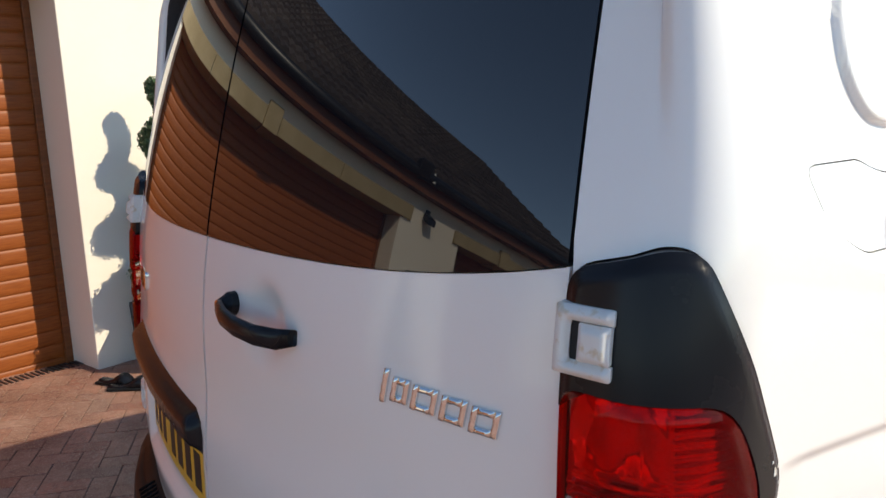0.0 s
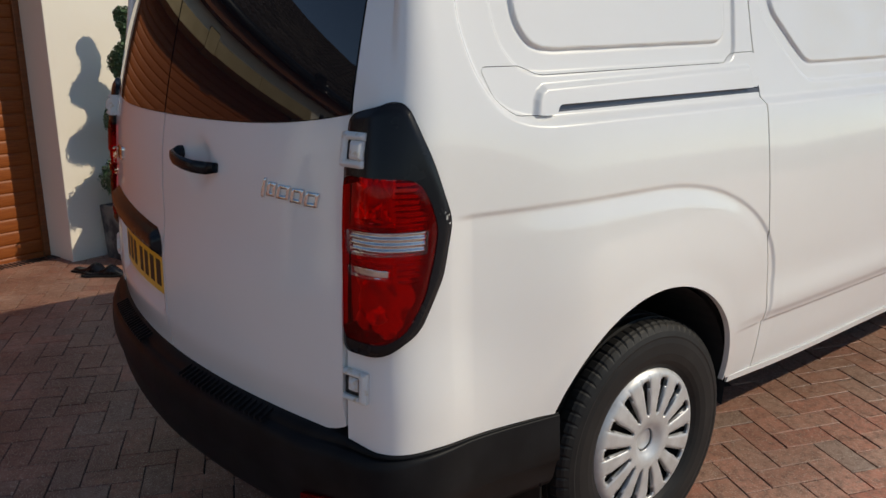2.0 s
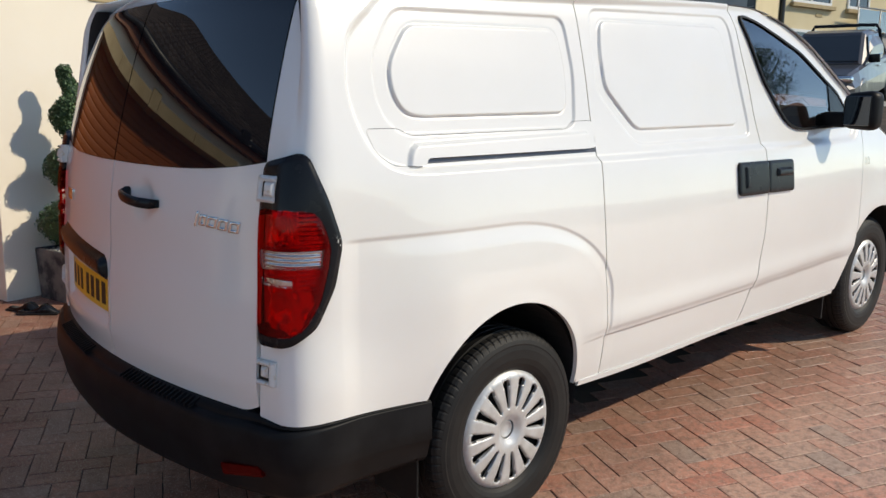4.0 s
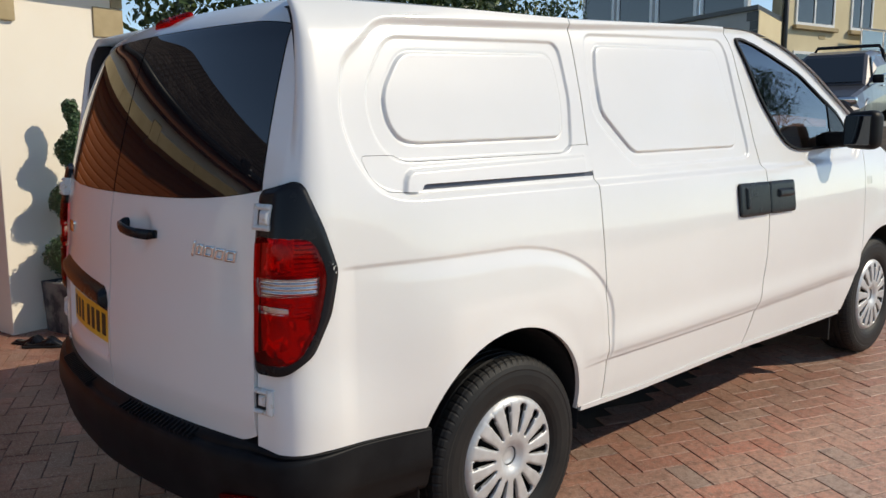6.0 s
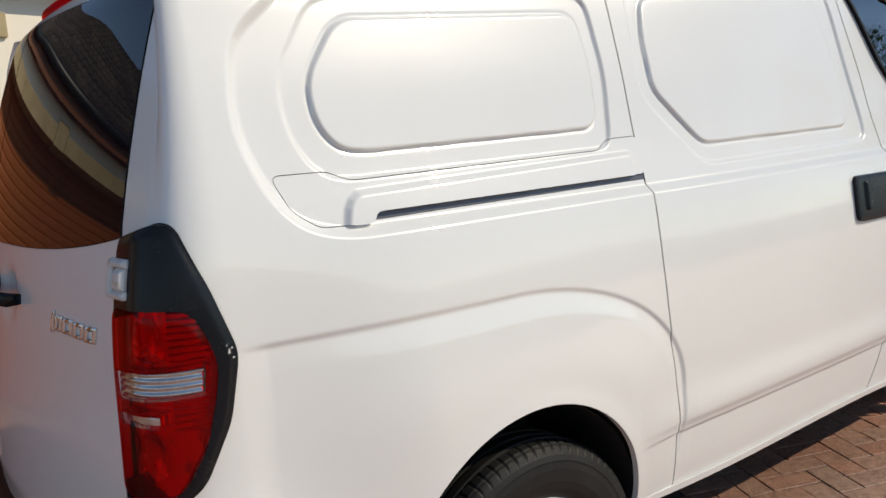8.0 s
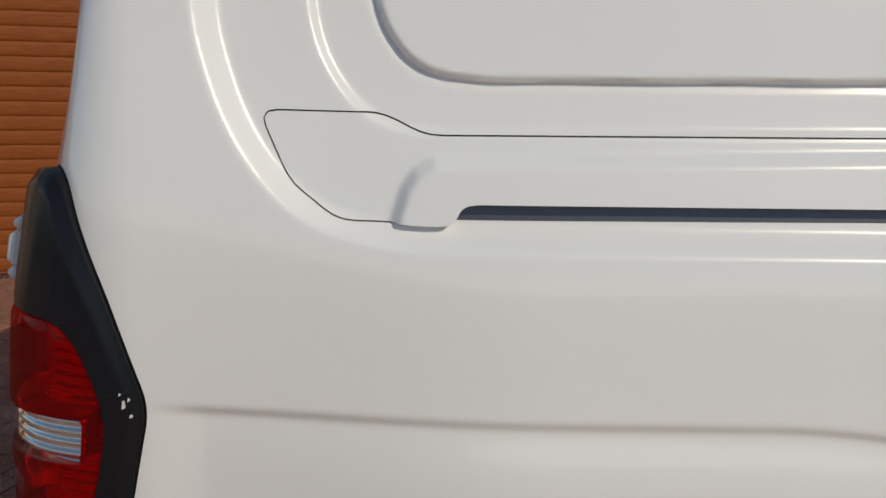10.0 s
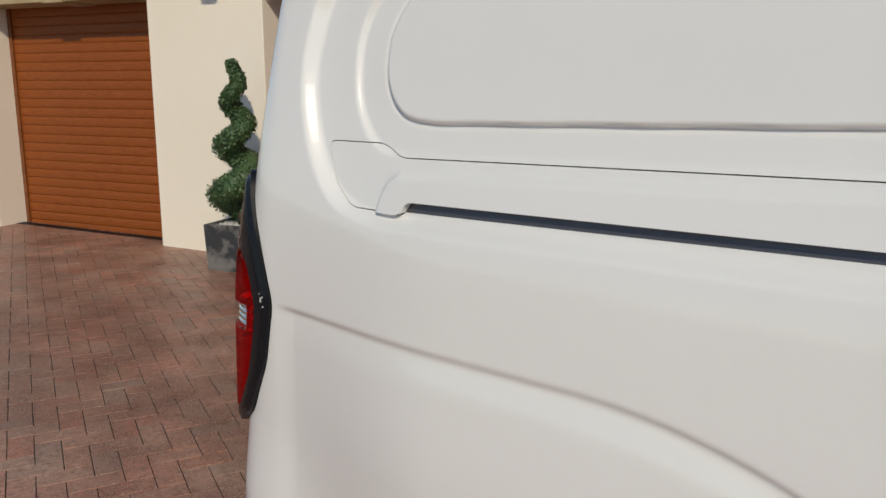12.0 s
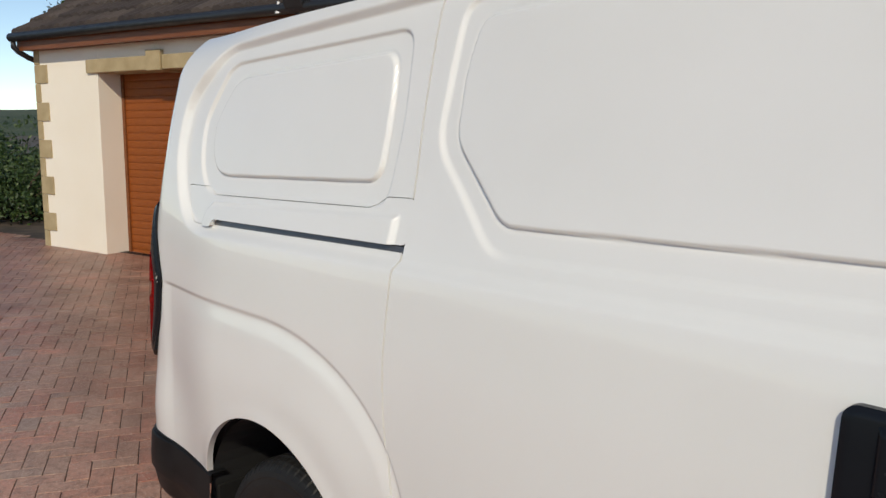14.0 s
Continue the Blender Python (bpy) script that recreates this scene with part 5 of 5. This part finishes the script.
        part("seat_back", bm, M["cloth"], seat)
        part("head_restraint", boxes(((sx * 0.42 - 0.13, 1.60, 1.50), (sx * 0.42 + 0.13, 1.70, 1.68)), bevel=0.035), M["cloth"], seat)
    ring = [(0.42 + 0.18 * math.cos(t), 2.52 - 0.07 * math.sin(t), 1.25 + 0.165 * math.sin(t)) for t in np.linspace(0, 2 * math.pi, 33)[:-1]]
    vs, fs = tube(ring, 0.015, 8, True)
    mesh_object("steering_wheel", vs, fs, M["plastic"], v, "black steering wheel")


van_fittings(v)


# ---- plants ----
def leaf_cloud(name, points, normals, size, material, parent=None, label="", seed=1, **tags):
    """Many small leaves, one bent quad pair each, set about the given points."""
    rng = np.random.default_rng(seed)
    n = len(points)
    p = np.asarray(points, float)
    nrm = np.asarray(normals, float) + rng.normal(0, 0.55, (n, 3))
    nrm /= np.linalg.norm(nrm, axis=1)[:, None]
    t = np.cross(nrm, rng.normal(0, 1, (n, 3)))
    t /= np.linalg.norm(t, axis=1)[:, None]
    b = np.cross(nrm, t)
    l = size * rng.uniform(0.6, 1.35, (n, 1))
    w = l * rng.uniform(0.42, 0.6, (n, 1))
    V = np.stack([p - t * l * 0.5, p + b * w * 0.5 + nrm * w * 0.12, p + t * l * 0.5, p - b * w * 0.5 + nrm * w * 0.12], 1).reshape(-1, 3)
    F = [(4 * i, 4 * i + 1, 4 * i + 2, 4 * i + 3) for i in range(n)]
    return mesh_object(name, V.tolist(), F, material, parent, label, smooth=False, **tags)


def spiral_topiary(x, y, turn, phase, seed, tall):
    """A clipped box spiral in a square stained pot."""
    z = gz(y) - 0.004
    pot = thing("planter", "square grey fibre-stone planter with dark stains", "planter", pose(x, y, z, 0, 0, turn), "planters by the garage")
    bm = bmesh.new()
    o, h, i0 = 0.210, 0.380, 0.184
    def ring(r, zz):
        return [bm.verts.new((sx * r, sy * r, zz)) for sx, sy in ((-1, -1), (1, -1), (1, 1), (-1, 1))]
    rings = [ring(o * 0.93, 0), ring(o, h - 0.004), ring(o - 0.004, h), ring(i0, h), ring(i0 * 0.98, h - 0.06)]
    for a, b in zip(rings, rings[1:]):
        for k in range(4):
            bm.faces.new((a[k], a[(k + 1) % 4], b[(k + 1) % 4], b[k]))
    bm.faces.new(rings[0][::-1])
    part("pot", bm, M["pot"], pot, "stained grey pot")
    rg = random.Random(seed)
    bm = bmesh.new()
    for _ in range(420):
        a, b = rg.uniform(-i0, i0), rg.uniform(-i0, i0)
        m = Matrix.Translation((a, b, h - 0.03 + rg.uniform(0, 0.012))) @ Euler((rg.random() * 3, rg.random() * 3, 0)).to_matrix().to_4x4() @ Matrix.Scale(rg.uniform(0.006, 0.014), 4)
        bmesh.ops.create_icosphere(bm, subdivisions=1, radius=1.0, matrix=m)
    part("gravel", bm, M["gravel"], pot, "white gravel mulch")
    tree = thing("spiral_topiary", "clipped green box plant trained into a spiral", "topiary", pose(x, y, z, 0, 0, turn), "spiral topiaries")
    vs, fs = tube([(0.008 * math.sin(k), 0.008 * math.cos(k * 1.7), h - 0.04 + (tall + 0.04) * k / 12) for k in range(13)], [0.022 - 0.0012 * k for k in range(13)], 8)
    mesh_object("stem", vs, fs, M["bark"], tree, "thin brown stem")
    rng = np.random.default_rng(seed)
    n = 15000
    t = np.clip(rng.uniform(-0.02, 1, n), 0, 1) ** 1.15
    t = np.clip(np.nan_to_num(t), 0, 1)
    ang = phase + 2 * math.pi * (2.75 * t + 0.55 * t * t)
    hh = h + 0.07 + tall * t
    R = 0.112 * (1 - t) ** 0.8 + 0.012
    r = 0.118 * (1 - t) ** 0.9 + 0.048
    d = rng.normal(0, 1, (n, 3)) * (1, 1, 0.85)
    d /= np.linalg.norm(d, axis=1)[:, None]
    shell = rng.uniform(0.80, 1.04, (n, 1))
    lump = 1 + 0.05 * np.sin(ang * 7)[:, None]
    p = np.stack([R * np.cos(ang), R * np.sin(ang), hh], 1) + d * r[:, None] * shell * lump * (1, 1, 0.80)
    leaf_cloud("foliage", p, d, 0.026, M["box_leaf"], tree, "small dark green leaves", seed, kind="stuff")
    # dense dark heart of the spiral
    kt = np.linspace(0, 1, 90)
    coil = [phase + 2 * math.pi * (2.75 * q + 0.55 * q * q) for q in kt]
    path = [(float((0.112 * (1 - q) ** 0.8 + 0.012) * math.cos(c)), float((0.112 * (1 - q) ** 0.8 + 0.012) * math.sin(c)), float(h + 0.07 + tall * q)) for q, c in zip(kt, coil)]
    vs, fs = tube(path, [float(0.80 * (0.118 * (1 - q) ** 0.9 + 0.043)) for q in kt], 10)
    mesh_object("inner_growth", vs, fs, M["box_leaf"], tree, "dense inner growth")


spiral_topiary(-2.13, -4.92, 19.0, 2.88, 3, 1.19)
spiral_topiary(-3.48, -0.02, 14.4, 2.39, 8, 1.24)


def clogs(x, y, turn):
    """A pair of black rubber clogs left by the pot."""
    for k, (dx, dy, tt) in enumerate(((0, 0, 0), (0.13, 0.05, 25))):
        c = thing("clog", "shiny black rubber clog lying by the planter", "shoe", pose(x + dx, y + dy, gz(y) + 0.0, 0, 0, turn + tt), "pair of clogs")
        vs, fs = [], []
        n, m = 22, 14
        for i in range(n + 1):
            u = i / n
            w = 0.050 * (math.sin(math.pi * min(max(u, 0.02), 0.98)) ** 0.45) * (1.0 - 0.22 * math.exp(-((u - 0.42) / 0.16) ** 2))
            top = 0.030 + 0.050 * math.exp(-((u - 0.68) / 0.20) ** 2) + 0.022 * math.exp(-((u - 0.05) / 0.10) ** 2)
            top *= math.sin(math.pi * min(max(u, 0.015), 0.985)) ** 0.35
            for j in range(m):
                a = 2 * math.pi * j / m
                vs.append(((u - 0.5) * 0.29, w * math.cos(a), max(0.0, top * 0.5 + top * 0.5 * math.sin(a) * 1.0)))
        for i in range(n):
            for j in range(m):
                b = (j + 1) % m
                fs.append((i * m + j, i * m + b, (i + 1) * m + b, (i + 1) * m + j))
        fs += [tuple(range(m))[::-1], tuple(n * m + j for j in range(m))]
        mesh_object("upper", vs, fs, M["gloss"], c, "shiny black upper")
        part("sole", boxes(((-0.14, -0.046, 0.0), (0.14, 0.046, 0.018)), bevel=0.012), M["rubber"], c, "black sole")


clogs(-3.26, -0.47, 30)


# ---- house, pickup and far things ----
def house():
    # local frame: x along the facade, y into the house
    H = pose(-10.6, 25.8, 0, 0, 0, 80)
    h = thing("house", "pale yellow rendered house with white windows behind the drive", "house", H)
    part("wall", boxes(((-0.3, 0, 0.6), (18.0, 0.35, 8.2))), M["yellow"], h, "pale yellow render")
    part("roof", boxes(((-0.4, -0.45, 8.2), (18.4, 7.0, 8.5))), M["tile"], h, "dark roof edge")
    for a, b, zl, zh in ((0.48, 2.72, 5.06, 6.7), (3.71, 5.10, 5.06, 6.7), (8.6, 10.4, 5.06, 6.7)):
        w = new("window")
        w.parent = h
        tagged(w, "white framed window")
        mid = a + (b - a) * 0.48
        part("window_frame", boxes(((a, -0.05, zl), (b, 0.02, zl + 0.09)), ((a, -0.05, zh - 0.09), (b, 0.02, zh)), ((a, -0.05, zl + 0.09), (a + 0.09, 0.02, zh - 0.09)), ((b - 0.09, -0.05, zl + 0.09), (b, 0.02, zh - 0.09)), ((mid - 0.04, -0.045, zl + 0.09), (mid + 0.04, 0.02, zh - 0.09))), M["upvc"], w, "white plastic frame")
        part("pane", boxes(((a + 0.09, -0.012, zl + 0.09), (mid - 0.04, -0.004, zh - 0.09))), M["houseglass"], w)
        part("pane", boxes(((mid + 0.04, -0.012, zl + 0.09), (b - 0.09, -0.004, zh - 0.09))), M["houseglass"], w)
        part("window_sill", boxes(((a - 0.12, -0.16, zl - 0.16), (b + 0.12, 0.0, zl - 0.02)), bevel=0.02), M["stone"], w, "tan stone sill")
    part("vent", boxes(((1.88, -0.02, 4.65), (2.26, -0.004, 4.77))), M["stone"], h, "small wall vent")
    w = new("window")
    w.parent = h
    tagged(w, "low white window")
    part("window_frame", boxes(((0.45, -0.05, 3.5), (2.3, -0.006, 4.17))), M["upvc"], w)
    part("pane", boxes(((0.55, -0.056, 3.5), (2.2, -0.051, 4.07))), M["houseglass"], w)
    vs, fs = tube([(-0.15, -0.10, 8.1), (-0.15, -0.10, 1.0)], 0.09, 8)
    mesh_object("downpipe", vs, fs, M["gutter"], h, "black downpipe")
    annex = thing("annex", "grey rendered flat-roofed annex with large windows above", "annex", pose(-9.72, 22.16, 0, 0, 0, -17.5))
    def plan(name, pts, z0, z1, mat, label):
        bm = bmesh.new()
        lo, hi = [bm.verts.new((x, y, z0)) for x, y in pts], [bm.verts.new((x, y, z1)) for x, y in pts]
        bm.faces.new(lo[::-1])
        bm.faces.new(hi)
        for k in range(len(pts)):
            j = (k + 1) % len(pts)
            bm.faces.new((lo[k], lo[j], hi[j], hi[k]))
        return part(name, bm, mat, annex, label)
    plan("wall", [(-14, 0), (0, 0), (-1.87, 2.92), (-14, 2.92)], 0.6, 5.08, M["greywall"], "grey render")
    plan("wall", [(0.012, -0.004), (0.04, -0.004), (-1.84, 2.93), (-1.866, 2.93)], 0.6, 5.07, M["yellow"], "yellow end wall")
    plan("coping", [(-14, -0.1), (0.07, -0.1), (-1.80, 2.9), (-14, 2.9)], 5.085, 5.22, M["gutter"], "black coping")
    for k in range(6):
        part("quoin", boxes(((-0.32 - 0.14 * (k % 2), -0.015, 3.38 + 0.28 * k), (-0.004, 0.01, 3.65 + 0.28 * k)), bevel=0.006), M["gutter"], annex, "dark corner stone")
    for a in (-10.6, -8.2, -5.8, -3.4):
        w = new("window")
        w.parent = annex
        tagged(w, "tall blue-reflecting window")
        part("pane", boxes(((a, 0.9, 5.225), (a + 1.9, 0.96, 7.6))), M["houseglass"], w)
        part("window_frame", boxes(((a - 0.16, 0.86, 5.225), (a, 1.0, 7.6)), ((a + 1.9, 0.86, 5.225), (a + 2.06, 1.0, 7.6))), M["upvc"], w)
    terrace = thing("terrace_wall", "grey retaining wall with a glass balustrade on top", "wall", H)
    part("wall", boxes(((5.2, -0.6, 0.6), (18.0, -0.3, 4.10))), M["greywall"], terrace, "grey rendered wall")
    part("coping", boxes(((5.15, -0.65, 4.10), (18.0, -0.25, 4.24)), bevel=0.01), M["gutter"], terrace, "dark coping")
    vs, fs = tube([(3.72, -0.45, 5.08), (18.0, -0.45, 5.08)], 0.03, 8)
    mesh_object("handrail", vs, fs, M["silver"], terrace, "steel handrail")
    for k in range(8):
        a = 3.75 + k * 1.4
        part("glass_panel", boxes(((a + 0.06, -0.46, 4.28), (a + 1.34, -0.445, 5.02))), M["glass"], terrace, "clear glass panel").visible_shadow = False
        vs, fs = tube([(a, -0.45, 3.6), (a, -0.45, 5.08)], 0.025, 8)
        mesh_object("post", vs, fs, M["silver"], terrace, "steel post")


def pickup():
    p = thing("pickup_truck", "dark grey metallic pickup truck parked before the house", "pickup truck", pose(-5.487, 18.225, gz(18.225), -7.0, 0, -169.5))
    G = M["gunmetal"]
    # local frame: y ahead, x to its right
    def hull(name, rows, mat, label=""):
        bm = bmesh.new()
        rings = []
        for y, z0, z1, w0, w1 in rows:
            rings.append([bm.verts.new(q) for q in ((-w0, y, z0), (-w0 - 0.01, y, (z0 + z1) / 2), (-w1, y, z1 - 0.05), (-w1 + 0.07, y, z1), (w1 - 0.07, y, z1), (w1, y, z1 - 0.05), (w0 + 0.01, y, (z0 + z1) / 2), (w0, y, z0))])
        for a, b in zip(rings, rings[1:]):
            for k in range(8):
                bm.faces.new((a[k], a[(k + 1) % 8], b[(k + 1) % 8], b[k]))
        bm.faces.new(rings[0])
        bm.faces.new(rings[-1][::-1])
        return part(name, bm, mat, p, label)
    hull("body", [(-2.62, 0.45, 1.12, 0.86, 0.88), (-2.55, 0.42, 1.14, 0.90, 0.90), (-0.4, 0.38, 1.14, 0.92, 0.90), (1.2, 0.38, 1.12, 0.92, 0.88), (2.0, 0.40, 1.06, 0.92, 0.86), (2.5, 0.42, 0.98, 0.90, 0.80), (2.66, 0.50, 0.88, 0.82, 0.70)], G, "dark grey metallic body")
    cab = hull("cab", [(-0.62, 1.10, 1.50, 0.86, 0.78), (-0.50, 1.10, 1.76, 0.86, 0.70), (0.2, 1.10, 1.80, 0.86, 0.70), (0.65, 1.10, 1.76, 0.86, 0.68), (1.42, 1.08, 1.14, 0.86, 0.80)], G, "dark grey cab")
    def quad(name, pts, mat, label=""):
        bm = bmesh.new()
        vv = [bm.verts.new(q) for q in pts]
        bm.faces.new(vv)
        n = bmesh.ops.extrude_face_region(bm, geom=bm.faces[:])
        ofs = (Vector(pts[1]) - Vector(pts[0])).cross(Vector(pts[2]) - Vector(pts[0])).normalized() * 0.012
        for q in n["geom"]:
            if isinstance(q, bmesh.types.BMVert):
                q.co += ofs
        return part(name, bm, mat, p, label)
    quad("windscreen", [(-0.72, 1.40, 1.185), (0.72, 1.40, 1.185), (0.60, 0.74, 1.70), (-0.60, 0.74, 1.70)], M["houseglass"], "dark windscreen")
    for sx in (1, -1):
        for a, b, c, d in ((0.20, 1.12, 0.25, 0.66), (-0.52, 0.12, -0.46, 0.16)):
            pts = [(sx * 0.862, a, 1.20), (sx * 0.862, b, 1.20), (sx * 0.735, d, 1.68), (sx * 0.735, c, 1.68)]
            quad("side_window", pts if sx > 0 else pts[::-1], M["houseglass"], "dark side window")
        bm = bmesh.new()
        box(bm, (sx * 0.98 - 0.11, 0.98, 1.12), (sx * 0.98 + 0.11, 1.10, 1.30), 0.03, 3)
        part("door_mirror", bm, M["gloss"], p, "black mirror", True)
        bm = bmesh.new()
        box(bm, (sx * 0.66 - 0.20, 2.40, 0.80), (sx * 0.66 + 0.18, 2.63, 0.96), 0.05, 3)
        part("headlight", bm, M["chrome"], p, "clear headlight", True)
        for yy in (0.15, -0.75):
            part("door_handle", boxes(((sx * 0.925 - 0.02, yy - 0.09, 0.98), (sx * 0.925 + 0.02, yy + 0.09, 1.01)), bevel=0.008), M["chrome"], p, "chrome door handle")
        for yy in (1.72, -1.42):
            w = new("wheel")
            w.parent = p
            w.matrix_local = pose(sx * 0.80, yy, 0.38)
            vs, fs = lathe([(0.24, -0.12), (0.36, -0.12), (0.385, -0.09), (0.385, 0.09), (0.36, 0.12), (0.24, 0.12)], 40)
            mesh_object("tyre", vs, fs, M["rubber"], w, "black tyre")
            vs, fs = lathe([(0.24, sx * 0.11), (0.20, sx * 0.08), (0.0005, sx * 0.10)], 24)
            mesh_object("rim", vs, fs, M["silver"], w, "silver wheel rim")
            vs, fs = lathe([(0.40, sx * 0.128), (0.46, sx * 0.135), (0.47, sx * 0.10)], 40)
            fs = [f for f in fs if all(vs[i][2] > -0.12 for i in f)]
            mesh_object("arch_moulding", vs, fs, G, w, "flared wheel arch")
    vs, fs = tube([(-0.80, -0.85, 1.14), (-0.72, -0.80, 1.74), (-0.64, -0.78, 1.86), (0.72, -0.78, 1.86), (0.78, -0.80, 1.74), (0.82, -0.85, 1.14)], 0.04, 10)
    mesh_object("roll_bar", vs, fs, M["gloss"], p, "black roll bar")
    for sx in (1, -1):
        vs, fs = tube([(sx * 0.67, -0.80, 1.72), (sx * 0.74, -1.70, 1.16)], 0.035, 8)
        mesh_object("roll_bar_stay", vs, fs, M["chrome"], p, "steel roll bar stay")
    part("grille", boxes(((-0.42, 2.60, 0.60), (0.42, 2.69, 0.86)), bevel=0.02), M["gloss"], p, "black grille")


def bush(name, x, y, rx, ry, h, seed, label, leaf=0.09, n=2600, mat="hedge_leaf", z=None):
    """A leafy shrub: branching stems with leaves in uneven clumps."""
    z0 = gz(max(y, -14)) if z is None else z
    b = thing(name, label, "shrub", pose(x, y, z0))
    rng = np.random.default_rng(seed)
    cl = []
    for k in range(26):
        a, r = rng.uniform(0, 2 * math.pi), math.sqrt(rng.uniform(0, 1)) * 0.8
        cl.append((r * math.cos(a) * rx, r * math.sin(a) * ry, rng.uniform(0.15, 0.95) * h * (1 - 0.35 * r * r)))
    vs, fs = [], []
    for c in cl[:12]:
        a, f = tube([(c[0] * 0.1, c[1] * 0.1, -0.1), (c[0] * 0.5, c[1] * 0.4, c[2] * 0.5), c], [0.05, 0.03, 0.012], 6)
        fs += [tuple(i + len(vs) for i in q) for q in f]
        vs += a
    mesh_object("stems", vs, fs, M["bark"], b, "brown stems", kind="stuff")
    P, N = [], []
    for c in cl:
        m = n // len(cl)
        d = rng.normal(0, 1, (m, 3))
        d /= np.linalg.norm(d, axis=1)[:, None]
        rad = rng.uniform(0.45, 1.05, (m, 1)) * rng.uniform(0.8, 1.2)
        P.append(np.array(c) + d * rad * (0.36 * rx, 0.36 * ry, 0.22 * h))
        N.append(d)
    P, N = np.concatenate(P), np.concatenate(N)
    keep = P[:, 2] > 0
    leaf_cloud("foliage", P[keep], N[keep], leaf, M[mat], b, "green leaves", seed, kind="stuff")


def tree(x, y, h, seed):
    z0 = gz(min(y, 22))
    t = thing("tree", "broadleaf tree with an open crown", "tree", pose(x, y, z0))
    rng = np.random.default_rng(seed)
    vs, fs = tube([(0, 0, -0.2), (0.06, 0.04, h * 0.2), (-0.03, 0.08, h * 0.45), (0.05, 0.0, h * 0.7)], [0.20, 0.16, 0.12, 0.06], 10)
    tips = []
    for k in range(16):
        a, zz = rng.uniform(0, 6.28), h * rng.uniform(0.3, 0.65)
        r, up = h * rng.uniform(0.18, 0.34), h * rng.uniform(0.12, 0.34)
        q, f = tube([(0, 0, zz), (r * 0.5 * math.cos(a), r * 0.5 * math.sin(a), zz + up * 0.45), (r * math.cos(a), r * math.sin(a), zz + up)], [0.07, 0.045, 0.015], 6)
        fs += [tuple(i + len(vs) for i in w) for w in f]
        vs += q
        tips += [(r * math.cos(a), r * math.sin(a), zz + up), (r * 0.6 * math.cos(a), r * 0.6 * math.sin(a), zz + up * 0.6)]
    mesh_object("trunk", vs, fs, M["bark"], t, "brown trunk and limbs")
    P, N = [], []
    for c in tips:
        m = 260
        d = rng.normal(0, 1, (m, 3))
        d /= np.linalg.norm(d, axis=1)[:, None]
        P.append(np.array(c) + d * rng.uniform(0.2, 1.0, (m, 1)) * h * 0.12)
        N.append(d)
    leaf_cloud("crown", np.concatenate(P), np.concatenate(N), 0.16, M["hedge_leaf"], t, "green leaves", seed, kind="stuff")


def hills():
    """A low wooded ridge far off, all round."""
    vs, fs = [], []
    n = 120
    rng = np.random.default_rng(5)
    ph = rng.uniform(0, 6, 6)
    for i in range(n):
        a = 2 * math.pi * i / n
        hgt = 6.5 + 4 * math.sin(2 * a + ph[0]) + 3 * math.sin(5 * a + ph[1]) + 1.6 * math.sin(13 * a + ph[2])
        for r, k in ((230, -3.0), (330, 0.5), (430, 1.0), (520, 0.6)):
            vs.append((r * math.cos(a), r * math.sin(a), hgt * k if k > 0 else -3.0))
    for i in range(n):
        j = (i + 1) % n
        for k in range(3):
            fs.append((i * 4 + k, j * 4 + k, j * 4 + k + 1, i * 4 + k + 1))
    mesh_object("hills", vs, fs, M["meadow"], None, "distant green fields and hedges on low hills", kind="structure", category="backdrop")


house()
pickup()
hills()
for k, (x, y, rx, ry, h) in enumerate(((-2.92, -13.86, 1.2, 1.3, 0.95), (-4.39, -15.02, 1.6, 1.4, 0.9), (-1.83, -15.79, 1.3, 1.3, 1.3), (-6.74, -16.59, 2.0, 1.8, 1.6), (-2.85, -18.64, 1.9, 1.8, 1.65), (-5.02, -21.91, 2.6, 2.2, 0.8), (-0.41, -17.15, 1.3, 1.2, 1.2))):
    bush("shrub", x, y, rx, ry, h, 30 + k, "overgrown green shrub beside the garage", 0.10, 3600)
for k, (x, y, rx, ry, h) in enumerate(((-1.75, -12.7, 1.1, 1.0, 1.15), (-2.9, -13.4, 1.3, 1.1, 0.9), (-0.7, -13.2, 1.1, 1.0, 1.0), (-4.1, -13.6, 1.3, 1.2, 1.6))):
    bush("shrub", x, y, rx, ry, h, 90 + k, "low leafy shrub growing at the edge of the drive", 0.075, 5200)
for k, (x, y, h) in enumerate(((-7.4, 3.2, 3.6), (-7.0, 6.0, 4.0), (-8.2, 9.2, 3.8), (-9.6, 12.6, 3.4))):
    bush("hedge", x, y, 1.7, 1.9, h, 60 + k, "tall glossy green hedge behind the garage", 0.13, 11000)
tree(17.0, 33.0, 11.5, 71)
bush("conifer", -6.35, -22.8, 0.75, 0.75, 5.2, 72, "tall narrow conifer behind the garage roof", 0.12, 5200, z=0.2)
paving()
